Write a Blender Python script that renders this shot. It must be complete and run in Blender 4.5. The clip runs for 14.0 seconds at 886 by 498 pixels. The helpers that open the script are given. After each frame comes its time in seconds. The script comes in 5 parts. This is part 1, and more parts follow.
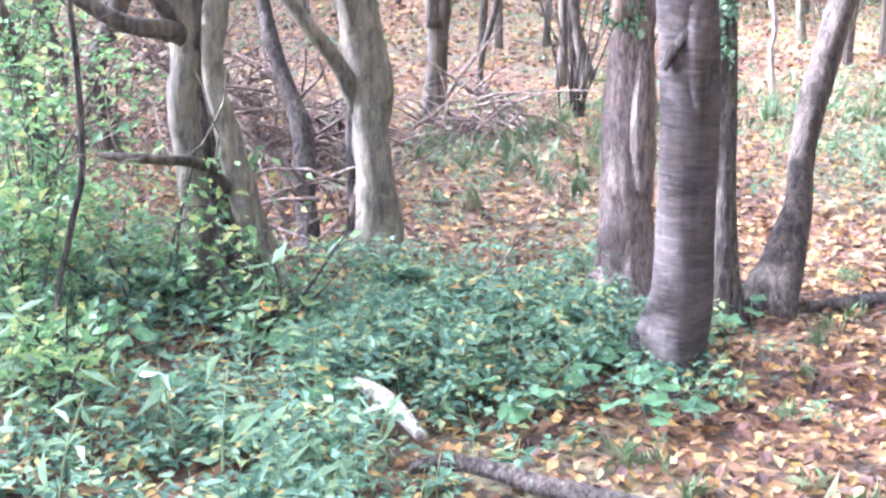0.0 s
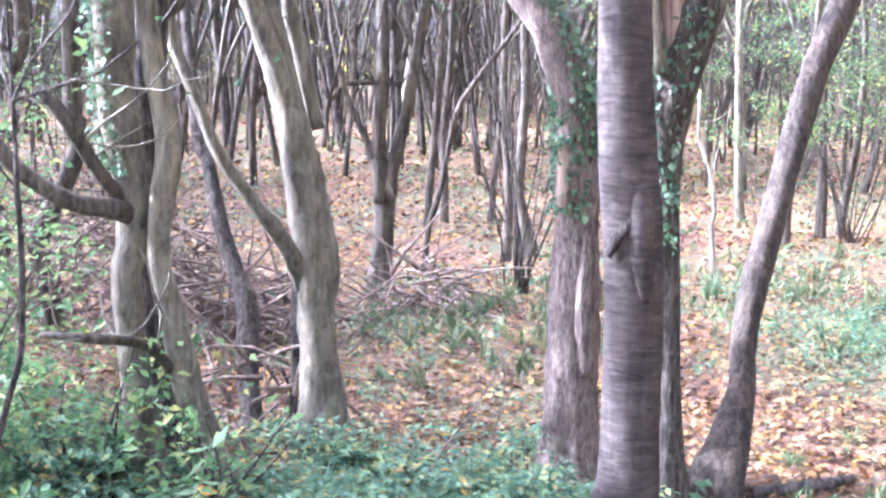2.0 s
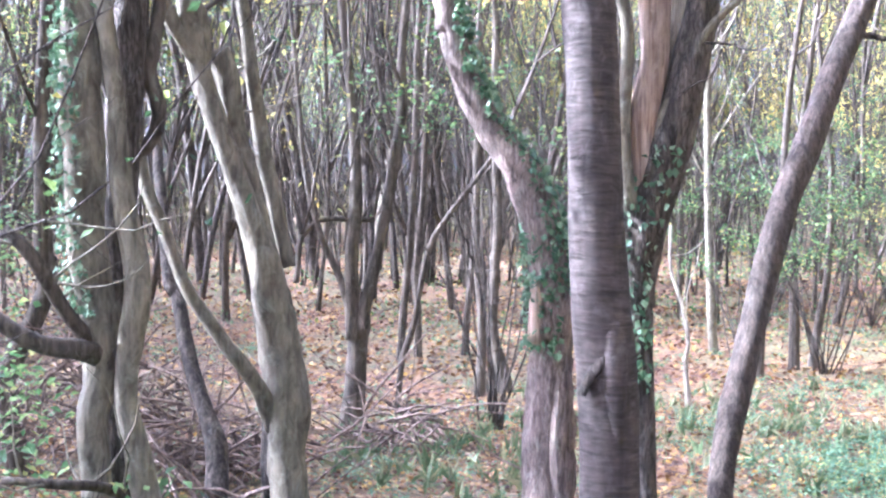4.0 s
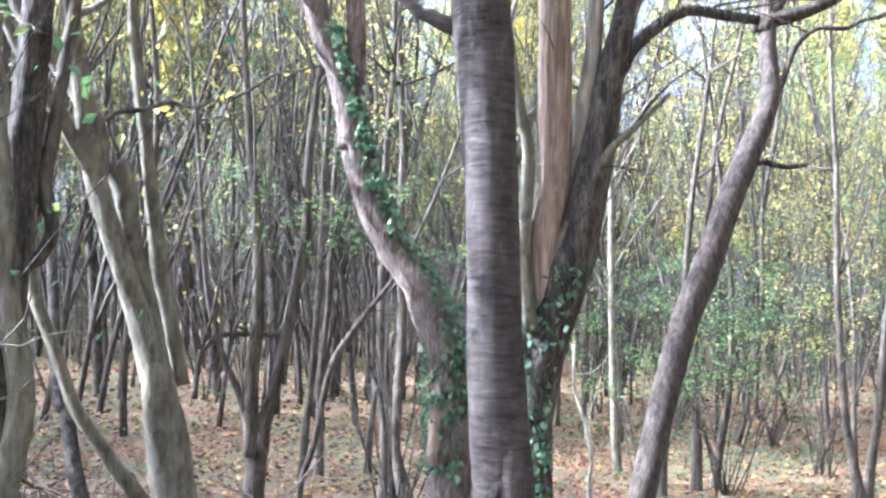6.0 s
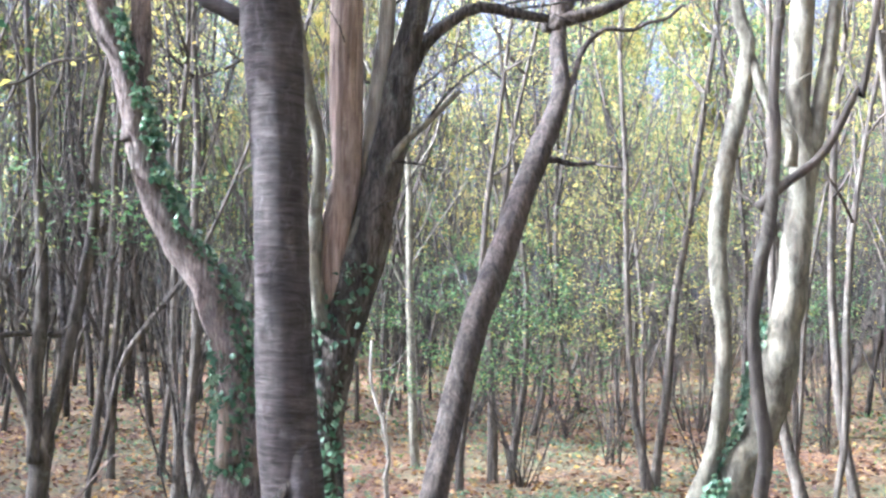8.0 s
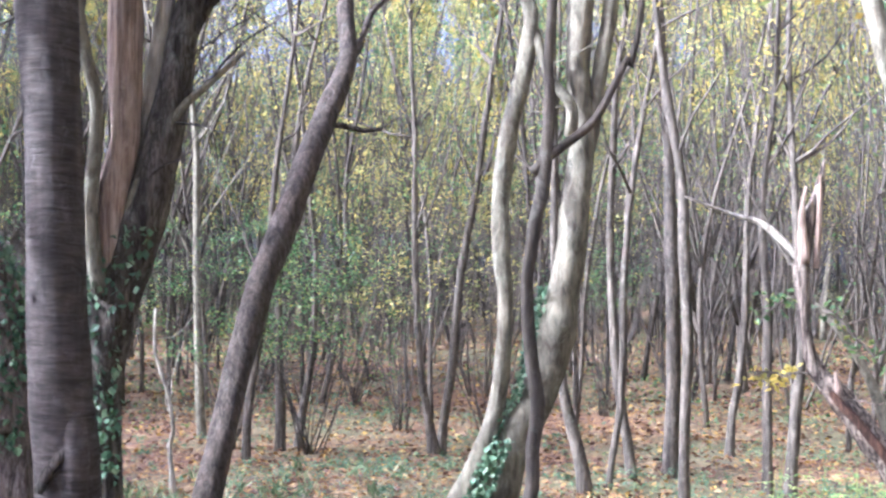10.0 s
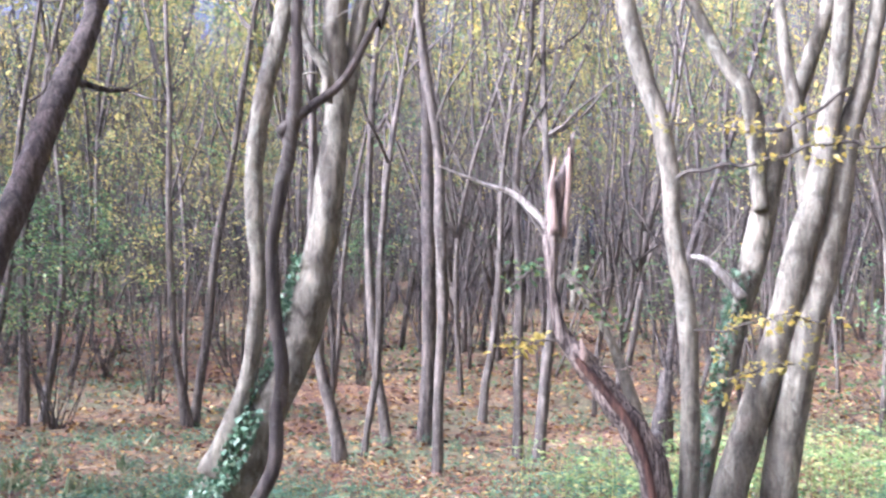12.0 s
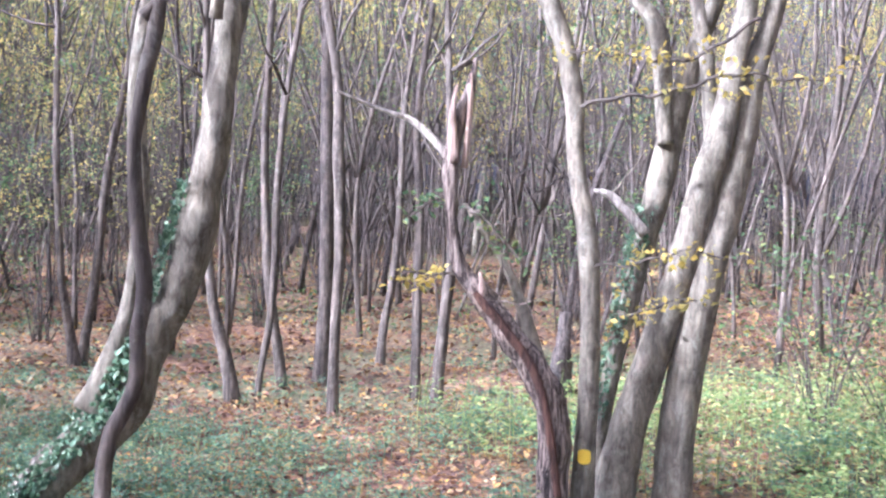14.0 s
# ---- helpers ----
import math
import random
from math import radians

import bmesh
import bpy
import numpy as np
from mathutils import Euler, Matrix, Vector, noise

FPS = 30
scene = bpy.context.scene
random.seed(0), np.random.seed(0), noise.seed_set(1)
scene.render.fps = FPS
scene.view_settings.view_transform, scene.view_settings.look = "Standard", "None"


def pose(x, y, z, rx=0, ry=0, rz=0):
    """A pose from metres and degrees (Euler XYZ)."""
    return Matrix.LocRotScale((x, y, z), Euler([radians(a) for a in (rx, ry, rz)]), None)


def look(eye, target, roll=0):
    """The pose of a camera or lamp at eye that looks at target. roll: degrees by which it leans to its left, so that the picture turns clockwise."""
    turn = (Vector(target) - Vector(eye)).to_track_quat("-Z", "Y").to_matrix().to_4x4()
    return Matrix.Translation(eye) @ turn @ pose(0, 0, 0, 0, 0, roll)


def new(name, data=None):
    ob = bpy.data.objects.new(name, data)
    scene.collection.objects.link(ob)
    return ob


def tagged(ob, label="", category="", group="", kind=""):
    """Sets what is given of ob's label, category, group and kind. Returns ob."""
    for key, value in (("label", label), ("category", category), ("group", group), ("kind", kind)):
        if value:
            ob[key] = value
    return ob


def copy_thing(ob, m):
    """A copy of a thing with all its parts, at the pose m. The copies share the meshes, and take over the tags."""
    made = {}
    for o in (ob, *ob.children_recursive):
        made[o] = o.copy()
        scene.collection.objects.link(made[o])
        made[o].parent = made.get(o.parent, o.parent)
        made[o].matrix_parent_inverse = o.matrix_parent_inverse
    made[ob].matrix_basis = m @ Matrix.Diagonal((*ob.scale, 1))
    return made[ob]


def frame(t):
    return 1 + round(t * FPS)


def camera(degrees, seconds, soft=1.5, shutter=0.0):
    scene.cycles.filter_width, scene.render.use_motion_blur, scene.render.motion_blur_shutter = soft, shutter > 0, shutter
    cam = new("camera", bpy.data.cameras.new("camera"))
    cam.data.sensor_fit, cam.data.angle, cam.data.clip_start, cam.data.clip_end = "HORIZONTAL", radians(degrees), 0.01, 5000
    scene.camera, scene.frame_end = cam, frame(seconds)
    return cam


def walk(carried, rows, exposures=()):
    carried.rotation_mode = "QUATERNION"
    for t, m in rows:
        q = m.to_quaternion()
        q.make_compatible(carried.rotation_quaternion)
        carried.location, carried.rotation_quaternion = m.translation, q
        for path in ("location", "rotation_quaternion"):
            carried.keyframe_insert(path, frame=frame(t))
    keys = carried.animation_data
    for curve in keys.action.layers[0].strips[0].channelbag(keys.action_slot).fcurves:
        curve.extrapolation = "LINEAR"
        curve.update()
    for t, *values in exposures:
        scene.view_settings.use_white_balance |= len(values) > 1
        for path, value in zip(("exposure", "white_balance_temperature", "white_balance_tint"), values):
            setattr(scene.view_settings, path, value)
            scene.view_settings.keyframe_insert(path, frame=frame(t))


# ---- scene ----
cam = camera(38.0, 14.0, soft=2.4, shutter=0.3)
PATH = [
    (0.0, pose(-0.000, 0.000, 1.600, 75.00, 0.00, 0.00)),
    (0.5, pose(-0.004, 0.002, 1.614, 76.96, -0.28, -0.33)),
    (1.0, pose(-0.009, 0.006, 1.626, 78.40, -0.38, -0.95)),
    (1.5, pose(-0.007, 0.010, 1.638, 80.47, -0.69, -1.68)),
    (2.0, pose(-0.005, 0.022, 1.653, 82.46, -1.16, -2.30)),
    (2.5, pose(-0.004, 0.034, 1.665, 84.26, -0.80, -2.80)),
    (3.0, pose(-0.009, 0.030, 1.667, 85.65, -0.75, -3.10)),
    (5.5, pose(0.036, 0.104, 1.685, 92.45, -1.33, -5.85)),
    (6.0, pose(0.042, 0.105, 1.689, 93.57, -1.63, -7.58)),
    (6.5, pose(0.046, 0.114, 1.695, 94.11, -1.79, -9.30)),
    (7.0, pose(0.056, 0.134, 1.698, 94.37, -1.30, -10.92)),
    (7.5, pose(0.075, 0.147, 1.700, 94.06, -1.00, -13.77)),
    (8.0, pose(0.094, 0.163, 1.693, 93.62, -1.08, -16.39)),
    (10.5, pose(0.135, 0.148, 1.676, 92.15, -0.81, -28.14)),
    (11.0, pose(0.156, 0.158, 1.676, 91.95, -0.76, -30.73)),
    (11.5, pose(0.170, 0.168, 1.669, 91.81, -1.00, -33.25)),
    (12.0, pose(0.187, 0.194, 1.663, 91.29, -1.07, -36.28)),
    (12.5, pose(0.231, 0.216, 1.642, 89.81, -0.84, -38.74)),
    (13.0, pose(0.311, 0.250, 1.621, 89.21, -0.02, -40.02)),
    (13.5, pose(0.365, 0.294, 1.605, 88.93, -1.47, -39.92)),
    (14.0, pose(0.386, 0.387, 1.573, 89.07, -1.98, -40.59)),
]
walk(cam, PATH, exposures=[(0.0, 4.5, 4680, 22), (3.0, 4.28, 4620, 24), (6.5, 3.66, 4600, 11), (8.0, 3.48, 4660, 11), (11.0, 2.98, 4700, 22), (14.0, 2.92, 4720, 27)])

# ---- daylight ----
SUN_AZIMUTH, SUN_HEIGHT = 78.0, 31.0      # degrees to the left of +y, degrees above the horizon
world = bpy.data.worlds.new("autumn_sky")
scene.world = world
world.use_nodes = True
sky = world.node_tree.nodes.new("ShaderNodeTexSky")
sky.sky_type, sky.sun_disc = "NISHITA", False
sky.sun_elevation, sky.sun_rotation = radians(SUN_HEIGHT), radians(-SUN_AZIMUTH)
sky.air_density, sky.dust_density, sky.ozone_density = 0.12, 10.0, 0.0
world.node_tree.links.new(sky.outputs["Color"], world.node_tree.nodes["Background"].inputs["Color"])
world.node_tree.nodes["Background"].inputs["Strength"].default_value = 0.15
sun = new("sun", bpy.data.lights.new("sun", "SUN"))
sun.data.energy, sun.data.angle, sun.data.color = 2.15, radians(0.6), (1.0, 0.89, 0.72)
sun.matrix_world = look((-math.sin(radians(SUN_AZIMUTH)) * 40, math.cos(radians(SUN_AZIMUTH)) * 40, 40 * math.tan(radians(SUN_HEIGHT))), (0, 0, 0))

rng = np.random.default_rng(7)


# ---- materials ----
def material(name):
    m = bpy.data.materials.new(name)
    m.use_nodes = True
    t = m.node_tree
    return m, t, t.nodes["Principled BSDF"]


def node(t, kind, **inputs):
    n = t.nodes.new(kind)
    for key, value in inputs.items():
        n.inputs[key.replace("_", " ")].default_value = value
    return n


def ramp(t, source, stops):
    r = t.nodes.new("ShaderNodeValToRGB")
    while len(r.color_ramp.elements) < len(stops):
        r.color_ramp.elements.new(0.5)
    for e, (p, c) in zip(r.color_ramp.elements, stops):
        e.position, e.color = p, (*c, 1)
    t.links.new(source, r.inputs[0])
    return r.outputs["Color"]


def mixed(t, factor, a, b):
    m = t.nodes.new("ShaderNodeMix")
    m.data_type = "RGBA"
    for sock, value in ((m.inputs[0], factor), (m.inputs[6], a), (m.inputs[7], b)):
        if isinstance(value, (tuple, float)):
            sock.default_value = (*value, 1) if isinstance(value, tuple) else value
        else:
            t.links.new(value, sock)
    return m.outputs[2]


def bark(name, dark, light, stretch, bump, lichen=(0.5, 0.52, 0.45), patches=0.35, edge=(0.36, 0.62), streaks=0.8, cracks=0.0):
    """Bark in the trunk's own coordinates: fine grain, long streaks, broad stains, pale lichen, cracks and relief."""
    m, t, p = material(name)
    co = t.nodes.new("ShaderNodeTexCoord").outputs["Object"]

    def field(scale, detail, rough, size=1.0):
        mp = node(t, "ShaderNodeMapping", Scale=scale)
        t.links.new(co, mp.inputs["Vector"])
        n = node(t, "ShaderNodeTexNoise", Scale=size, Detail=detail, Roughness=rough, Distortion=0.6)
        t.links.new(mp.outputs[0], n.inputs["Vector"])
        return n.outputs[0]

    def times(a, b, amount):
        mul = t.nodes.new("ShaderNodeMix")
        mul.data_type, mul.blend_type = "RGBA", "MULTIPLY"
        mul.inputs[0].default_value = amount
        t.links.new(a, mul.inputs[6])
        t.links.new(b, mul.inputs[7])
        return mul.outputs[2]

    grain = field(stretch, 9.0, 0.7)
    col = ramp(t, grain, [(edge[0], dark), ((edge[0] + edge[1]) / 2, tuple((a + b) / 2 for a, b in zip(dark, light))), (edge[1], light)])
    col = times(col, ramp(t, field((26, 26, 2.2), 5.0, 0.6), [(0.36, (0.42, 0.4, 0.39)), (0.52, (0.95, 0.95, 0.93)), (0.66, (1.25, 1.22, 1.16))]), streaks)
    col = times(col, ramp(t, field((5, 5, 4), 4.0, 0.6), [(0.3, (0.5, 0.5, 0.46)), (0.5, (0.95, 0.95, 0.9)), (0.7, (1.25, 1.2, 1.12))]), 0.85)
    col = mixed(t, ramp(t, field((13, 13, 9), 7.0, 0.75), [(0.54, (0, 0, 0)), (0.66, (patches,) * 3)]), col, lichen)
    relief = grain
    if cracks:
        mp = node(t, "ShaderNodeMapping", Scale=(70, 70, 11))
        t.links.new(co, mp.inputs["Vector"])
        v = node(t, "ShaderNodeTexVoronoi", Scale=1.0)
        v.feature = "DISTANCE_TO_EDGE"
        t.links.new(mp.outputs[0], v.inputs["Vector"])
        gap = ramp(t, v.outputs["Distance"], [(0.0, (1 - cracks,) * 3), (0.12, (1, 1, 1))])
        col = times(col, gap, 1.0)
        add = t.nodes.new("ShaderNodeMath")
        add.operation = "MULTIPLY_ADD"
        add.inputs[1].default_value = 0.35
        t.links.new(gap, add.inputs[0])
        t.links.new(grain, add.inputs[2])
        relief = add.outputs[0]
    t.links.new(col, p.inputs["Base Color"])
    p.inputs["Roughness"].default_value = 0.85
    p.inputs["Specular IOR Level"].default_value = 0.25
    b = node(t, "ShaderNodeBump", Strength=bump, Distance=0.025)
    t.links.new(relief, b.inputs["Height"])
    t.links.new(b.outputs[0], p.inputs["Normal"])
    return m


def leaf_material(name, stops, through_light=0.4, rough=0.5):
    """Leaves: each leaf has its own tint; part of the light comes through."""
    m, t, p = material(name)
    isl = t.nodes.new("ShaderNodeNewGeometry").outputs["Random Per Island"]
    col = ramp(t, isl, stops)
    co = t.nodes.new("ShaderNodeTexCoord").outputs["Object"]
    n = node(t, "ShaderNodeTexNoise", Scale=60.0, Detail=3.0)
    t.links.new(co, n.inputs["Vector"])
    mul = t.nodes.new("ShaderNodeMix")
    mul.data_type, mul.blend_type = "RGBA", "MULTIPLY"
    mul.inputs[0].default_value = 0.7
    t.links.new(col, mul.inputs[6])
    t.links.new(ramp(t, n.outputs[0], [(0.3, (0.6, 0.6, 0.55)), (0.7, (1.2, 1.2, 1.1))]), mul.inputs[7])
    t.links.new(mul.outputs[2], p.inputs["Base Color"])
    p.inputs["Roughness"].default_value = rough
    tr = t.nodes.new("ShaderNodeBsdfTranslucent")
    t.links.new(mul.outputs[2], tr.inputs["Color"])
    mx = t.nodes.new("ShaderNodeMixShader")
    mx.inputs[0].default_value = through_light
    t.links.new(p.outputs[0], mx.inputs[1])
    t.links.new(tr.outputs[0], mx.inputs[2])
    t.links.new(mx.outputs[0], t.nodes["Material Output"].inputs["Surface"])
    return m


CHERRY_BARK = bark("cherry_bark", (0.058, 0.048, 0.045), (0.155, 0.131, 0.124), (9, 9, 58), 1.0, lichen=(0.26, 0.235, 0.22), patches=0.3, edge=(0.38, 0.72), streaks=0.35)
ASH_BARK = bark("furrowed_bark", (0.13, 0.098, 0.088), (0.38, 0.305, 0.28), (55, 55, 14), 1.0, patches=0.3, streaks=0.5, cracks=0.35)
BROWN_BARK = bark("brown_bark", (0.045, 0.036, 0.031), (0.155, 0.124, 0.105), (40, 40, 10), 1.0, patches=0.12, streaks=0.5, cracks=0.4)
BEECH_BARK = bark("smooth_grey_bark", (0.1, 0.089, 0.066), (0.265, 0.242, 0.186), (22, 22, 9), 0.8, lichen=(0.36, 0.36, 0.28), patches=0.45, streaks=0.55)
DARK_BARK = bark("dark_bark", (0.035, 0.03, 0.028), (0.17, 0.145, 0.125), (40, 40, 10), 0.9, patches=0.2, cracks=0.5)
POLE_BARK = bark("young_bark", (0.045, 0.038, 0.031), (0.15, 0.128, 0.105), (24, 24, 6), 0.5, lichen=(0.27, 0.27, 0.22), patches=0.3)
DEAD_WOOD = bark("bare_wood", (0.24, 0.165, 0.13), (0.52, 0.41, 0.34), (70, 70, 4), 0.8, lichen=(0.6, 0.5, 0.4), patches=0.3)
SNAG_WOOD = bark("weathered_wood", (0.05, 0.036, 0.03), (0.4, 0.33, 0.28), (50, 50, 4), 1.0, lichen=(0.55, 0.48, 0.4), patches=0.4, edge=(0.43, 0.6), streaks=1.0)
# dark brown of the snag's hollow
DARK_HOLLOW = bark("dark_hollow", (0.03, 0.018, 0.014), (0.15, 0.08, 0.055), (40, 40, 6), 1.0, patches=0.0)
PALE_WOOD = bark("bleached_wood", (0.22, 0.195, 0.165), (0.5, 0.46, 0.4), (60, 60, 5), 0.6, lichen=(0.7, 0.68, 0.6), patches=0.3)
BRUSH = bark("dry_twigs", (0.08, 0.06, 0.05), (0.3, 0.23, 0.2), (30, 30, 30), 0.3, patches=0.1)
GREEN_LEAVES = leaf_material("green_leaves", [(0.0, (0.045, 0.1, 0.045)), (0.4, (0.09, 0.17, 0.065)), (0.75, (0.15, 0.24, 0.08)), (0.93, (0.27, 0.31, 0.09)), (1.0, (0.42, 0.34, 0.08))], 0.45)
# the green lightened, so that the near bushes look sunlit
LIGHTENED_LEAVES = leaf_material("lightened_green_leaves", [(0.0, (0.08, 0.17, 0.07)), (0.4, (0.14, 0.26, 0.1)), (0.8, (0.24, 0.34, 0.13)), (1.0, (0.42, 0.4, 0.13))], 0.5)
HERB_LEAVES = leaf_material("undergrowth_leaves", [(0.0, (0.07, 0.145, 0.095)), (0.5, (0.135, 0.235, 0.145)), (0.8, (0.21, 0.31, 0.16)), (0.93, (0.3, 0.33, 0.12)), (1.0, (0.42, 0.26, 0.08))], 0.4, 0.62)
IVY_LEAVES = leaf_material("ivy_leaves", [(0.0, (0.06, 0.12, 0.07)), (0.6, (0.13, 0.22, 0.125)), (1.0, (0.28, 0.37, 0.24))], 0.25, 0.5)
YELLOW_LEAVES = leaf_material("yellowing_leaves", [(0.0, (0.15, 0.2, 0.07)), (0.4, (0.32, 0.32, 0.1)), (0.75, (0.5, 0.43, 0.13)), (1.0, (0.64, 0.46, 0.1))], 0.6)
LITTER = leaf_material("fallen_leaves", [(0.0, (0.05, 0.027, 0.022)), (0.3, (0.115, 0.054, 0.031)), (0.55, (0.19, 0.096, 0.039)), (0.78, (0.28, 0.16, 0.06)), (0.91, (0.42, 0.27, 0.055)), (1.0, (0.39, 0.31, 0.18))], 0.12, 0.7)
# brighter yellow, for the leaf sprays and for the glow of far foliage
BRIGHT_LEAVES = leaf_material("brightened_yellow_leaves", [(0.0, (0.3, 0.29, 0.09)), (0.5, (0.48, 0.4, 0.1)), (1.0, (0.64, 0.48, 0.09))], 0.55)
# lighter green, with the sunshine on the tall plants put into the colour
SUNLIT_LEAVES = leaf_material("sunlit_green_leaves", [(0.0, (0.14, 0.25, 0.09)), (0.4, (0.24, 0.36, 0.13)), (0.8, (0.38, 0.46, 0.18)), (1.0, (0.55, 0.52, 0.2))], 0.55)
DUN_LEAVES = leaf_material("dark_band_leaves", [(0.0, (0.06, 0.06, 0.04)), (0.5, (0.13, 0.12, 0.06)), (1.0, (0.22, 0.2, 0.08))], 0.3)
GRASS = leaf_material("grass", [(0.0, (0.1, 0.17, 0.08)), (0.6, (0.18, 0.24, 0.12)), (1.0, (0.36, 0.33, 0.2))], 0.3)


def ground_material():
    m, t, p = material("leaf_covered_soil")
    co = t.nodes.new("ShaderNodeTexCoord").outputs["Object"]
    v = node(t, "ShaderNodeTexVoronoi", Scale=18.0, Randomness=1.0)
    warp = node(t, "ShaderNodeTexNoise", Scale=9.0, Detail=3.0)
    t.links.new(co, warp.inputs["Vector"])
    add = t.nodes.new("ShaderNodeVectorMath")
    add.operation = "MULTIPLY_ADD"
    add.inputs[1].default_value = (0.12, 0.12, 0.12)
    t.links.new(warp.outputs["Color"], add.inputs[0])
    t.links.new(co, add.inputs[2])
    t.links.new(add.outputs[0], v.inputs["Vector"])
    sep = t.nodes.new("ShaderNodeSeparateColor")
    t.links.new(v.outputs["Color"], sep.inputs[0])
    leaf = ramp(t, sep.outputs[0], [(0.0, (0.04, 0.024, 0.018)), (0.35, (0.105, 0.05, 0.028)), (0.7, (0.175, 0.09, 0.037)), (0.9, (0.26, 0.155, 0.053)), (1.0, (0.34, 0.25, 0.15))])
    big = node(t, "ShaderNodeTexNoise", Scale=0.45, Detail=5.0)
    t.links.new(co, big.inputs["Vector"])
    fac = ramp(t, big.outputs[0], [(0.42, (0, 0, 0)), (0.62, (0.75, 0.75, 0.75))])
    fine = node(t, "ShaderNodeTexNoise", Scale=30.0, Detail=5.0)
    t.links.new(co, fine.inputs["Vector"])
    herb = ramp(t, fine.outputs[0], [(0.35, (0.04, 0.035, 0.022)), (0.5, (0.085, 0.1, 0.04)), (0.65, (0.14, 0.15, 0.055))])
    t.links.new(mixed(t, fac, leaf, herb), p.inputs["Base Color"])
    p.inputs["Roughness"].default_value = 0.85
    b = node(t, "ShaderNodeBump", Strength=0.9, Distance=0.03)
    t.links.new(v.outputs["Distance"], b.inputs["Height"])
    t.links.new(b.outputs[0], p.inputs["Normal"])
    return m


SOIL = ground_material()


# ---- building helpers ----
def mesh_of(name, verts, faces, mat, smooth=False):
    me = bpy.data.meshes.new(name)
    v, f = np.asarray(verts, dtype=np.float32), np.asarray(faces, dtype=np.int32)
    me.vertices.add(len(v))
    me.vertices.foreach_set("co", v.ravel())
    k = f.shape[1]
    me.loops.add(f.size)
    me.loops.foreach_set("vertex_index", f.ravel())
    me.polygons.add(len(f))
    me.polygons.foreach_set("loop_start", np.arange(0, f.size, k, dtype=np.int32))
    me.polygons.foreach_set("use_smooth", np.full(len(f), smooth))
    me.materials.append(mat)
    me.update(calc_edges=True)
    return me


def joined(pieces):
    """Several (verts, faces) with equal face size as one."""
    vs, fs, n = [], [], 0
    for v, f in pieces:
        vs.append(v)
        fs.append(np.asarray(f) + n)
        n += len(v)
    return np.concatenate(vs), np.concatenate(fs)


def part(name, geometry, mat, parent, label="", smooth=True):
    ob = new(name, mesh_of(name, *geometry, mat, smooth))
    ob.parent = parent
    return tagged(ob, label) if label else ob


def thing(name, at, turn, label, category, group="", kind=""):
    ob = new(name)
    ob.empty_display_size = 0.2
    ob.matrix_basis = pose(at[0], at[1], at[2] if len(at) > 2 else 0, 0, 0, turn)
    return tagged(ob, label, category, group, kind)


def smooth_line(points, step):
    """Points (x, y, z, r) along a Catmull-Rom curve, about step metres apart."""
    p = np.asarray(points, float)
    p = np.vstack([2 * p[0] - p[1], p, 2 * p[-1] - p[-2]])
    out = []
    for i in range(1, len(p) - 2):
        n = max(1, int(np.linalg.norm(p[i + 1, :3] - p[i, :3]) / step))
        u = np.linspace(0, 1, n, endpoint=False)[:, None]
        out.append(0.5 * (2 * p[i] + (p[i + 1] - p[i - 1]) * u + (2 * p[i - 1] - 5 * p[i] + 4 * p[i + 1] - p[i + 2]) * u ** 2
                          + (3 * p[i] - p[i - 1] - 3 * p[i + 1] + p[i + 2]) * u ** 3))
    out = np.vstack(out + [p[-2:-1]])
    out[:, 3] = np.maximum(out[:, 3], 0.0015)
    return out


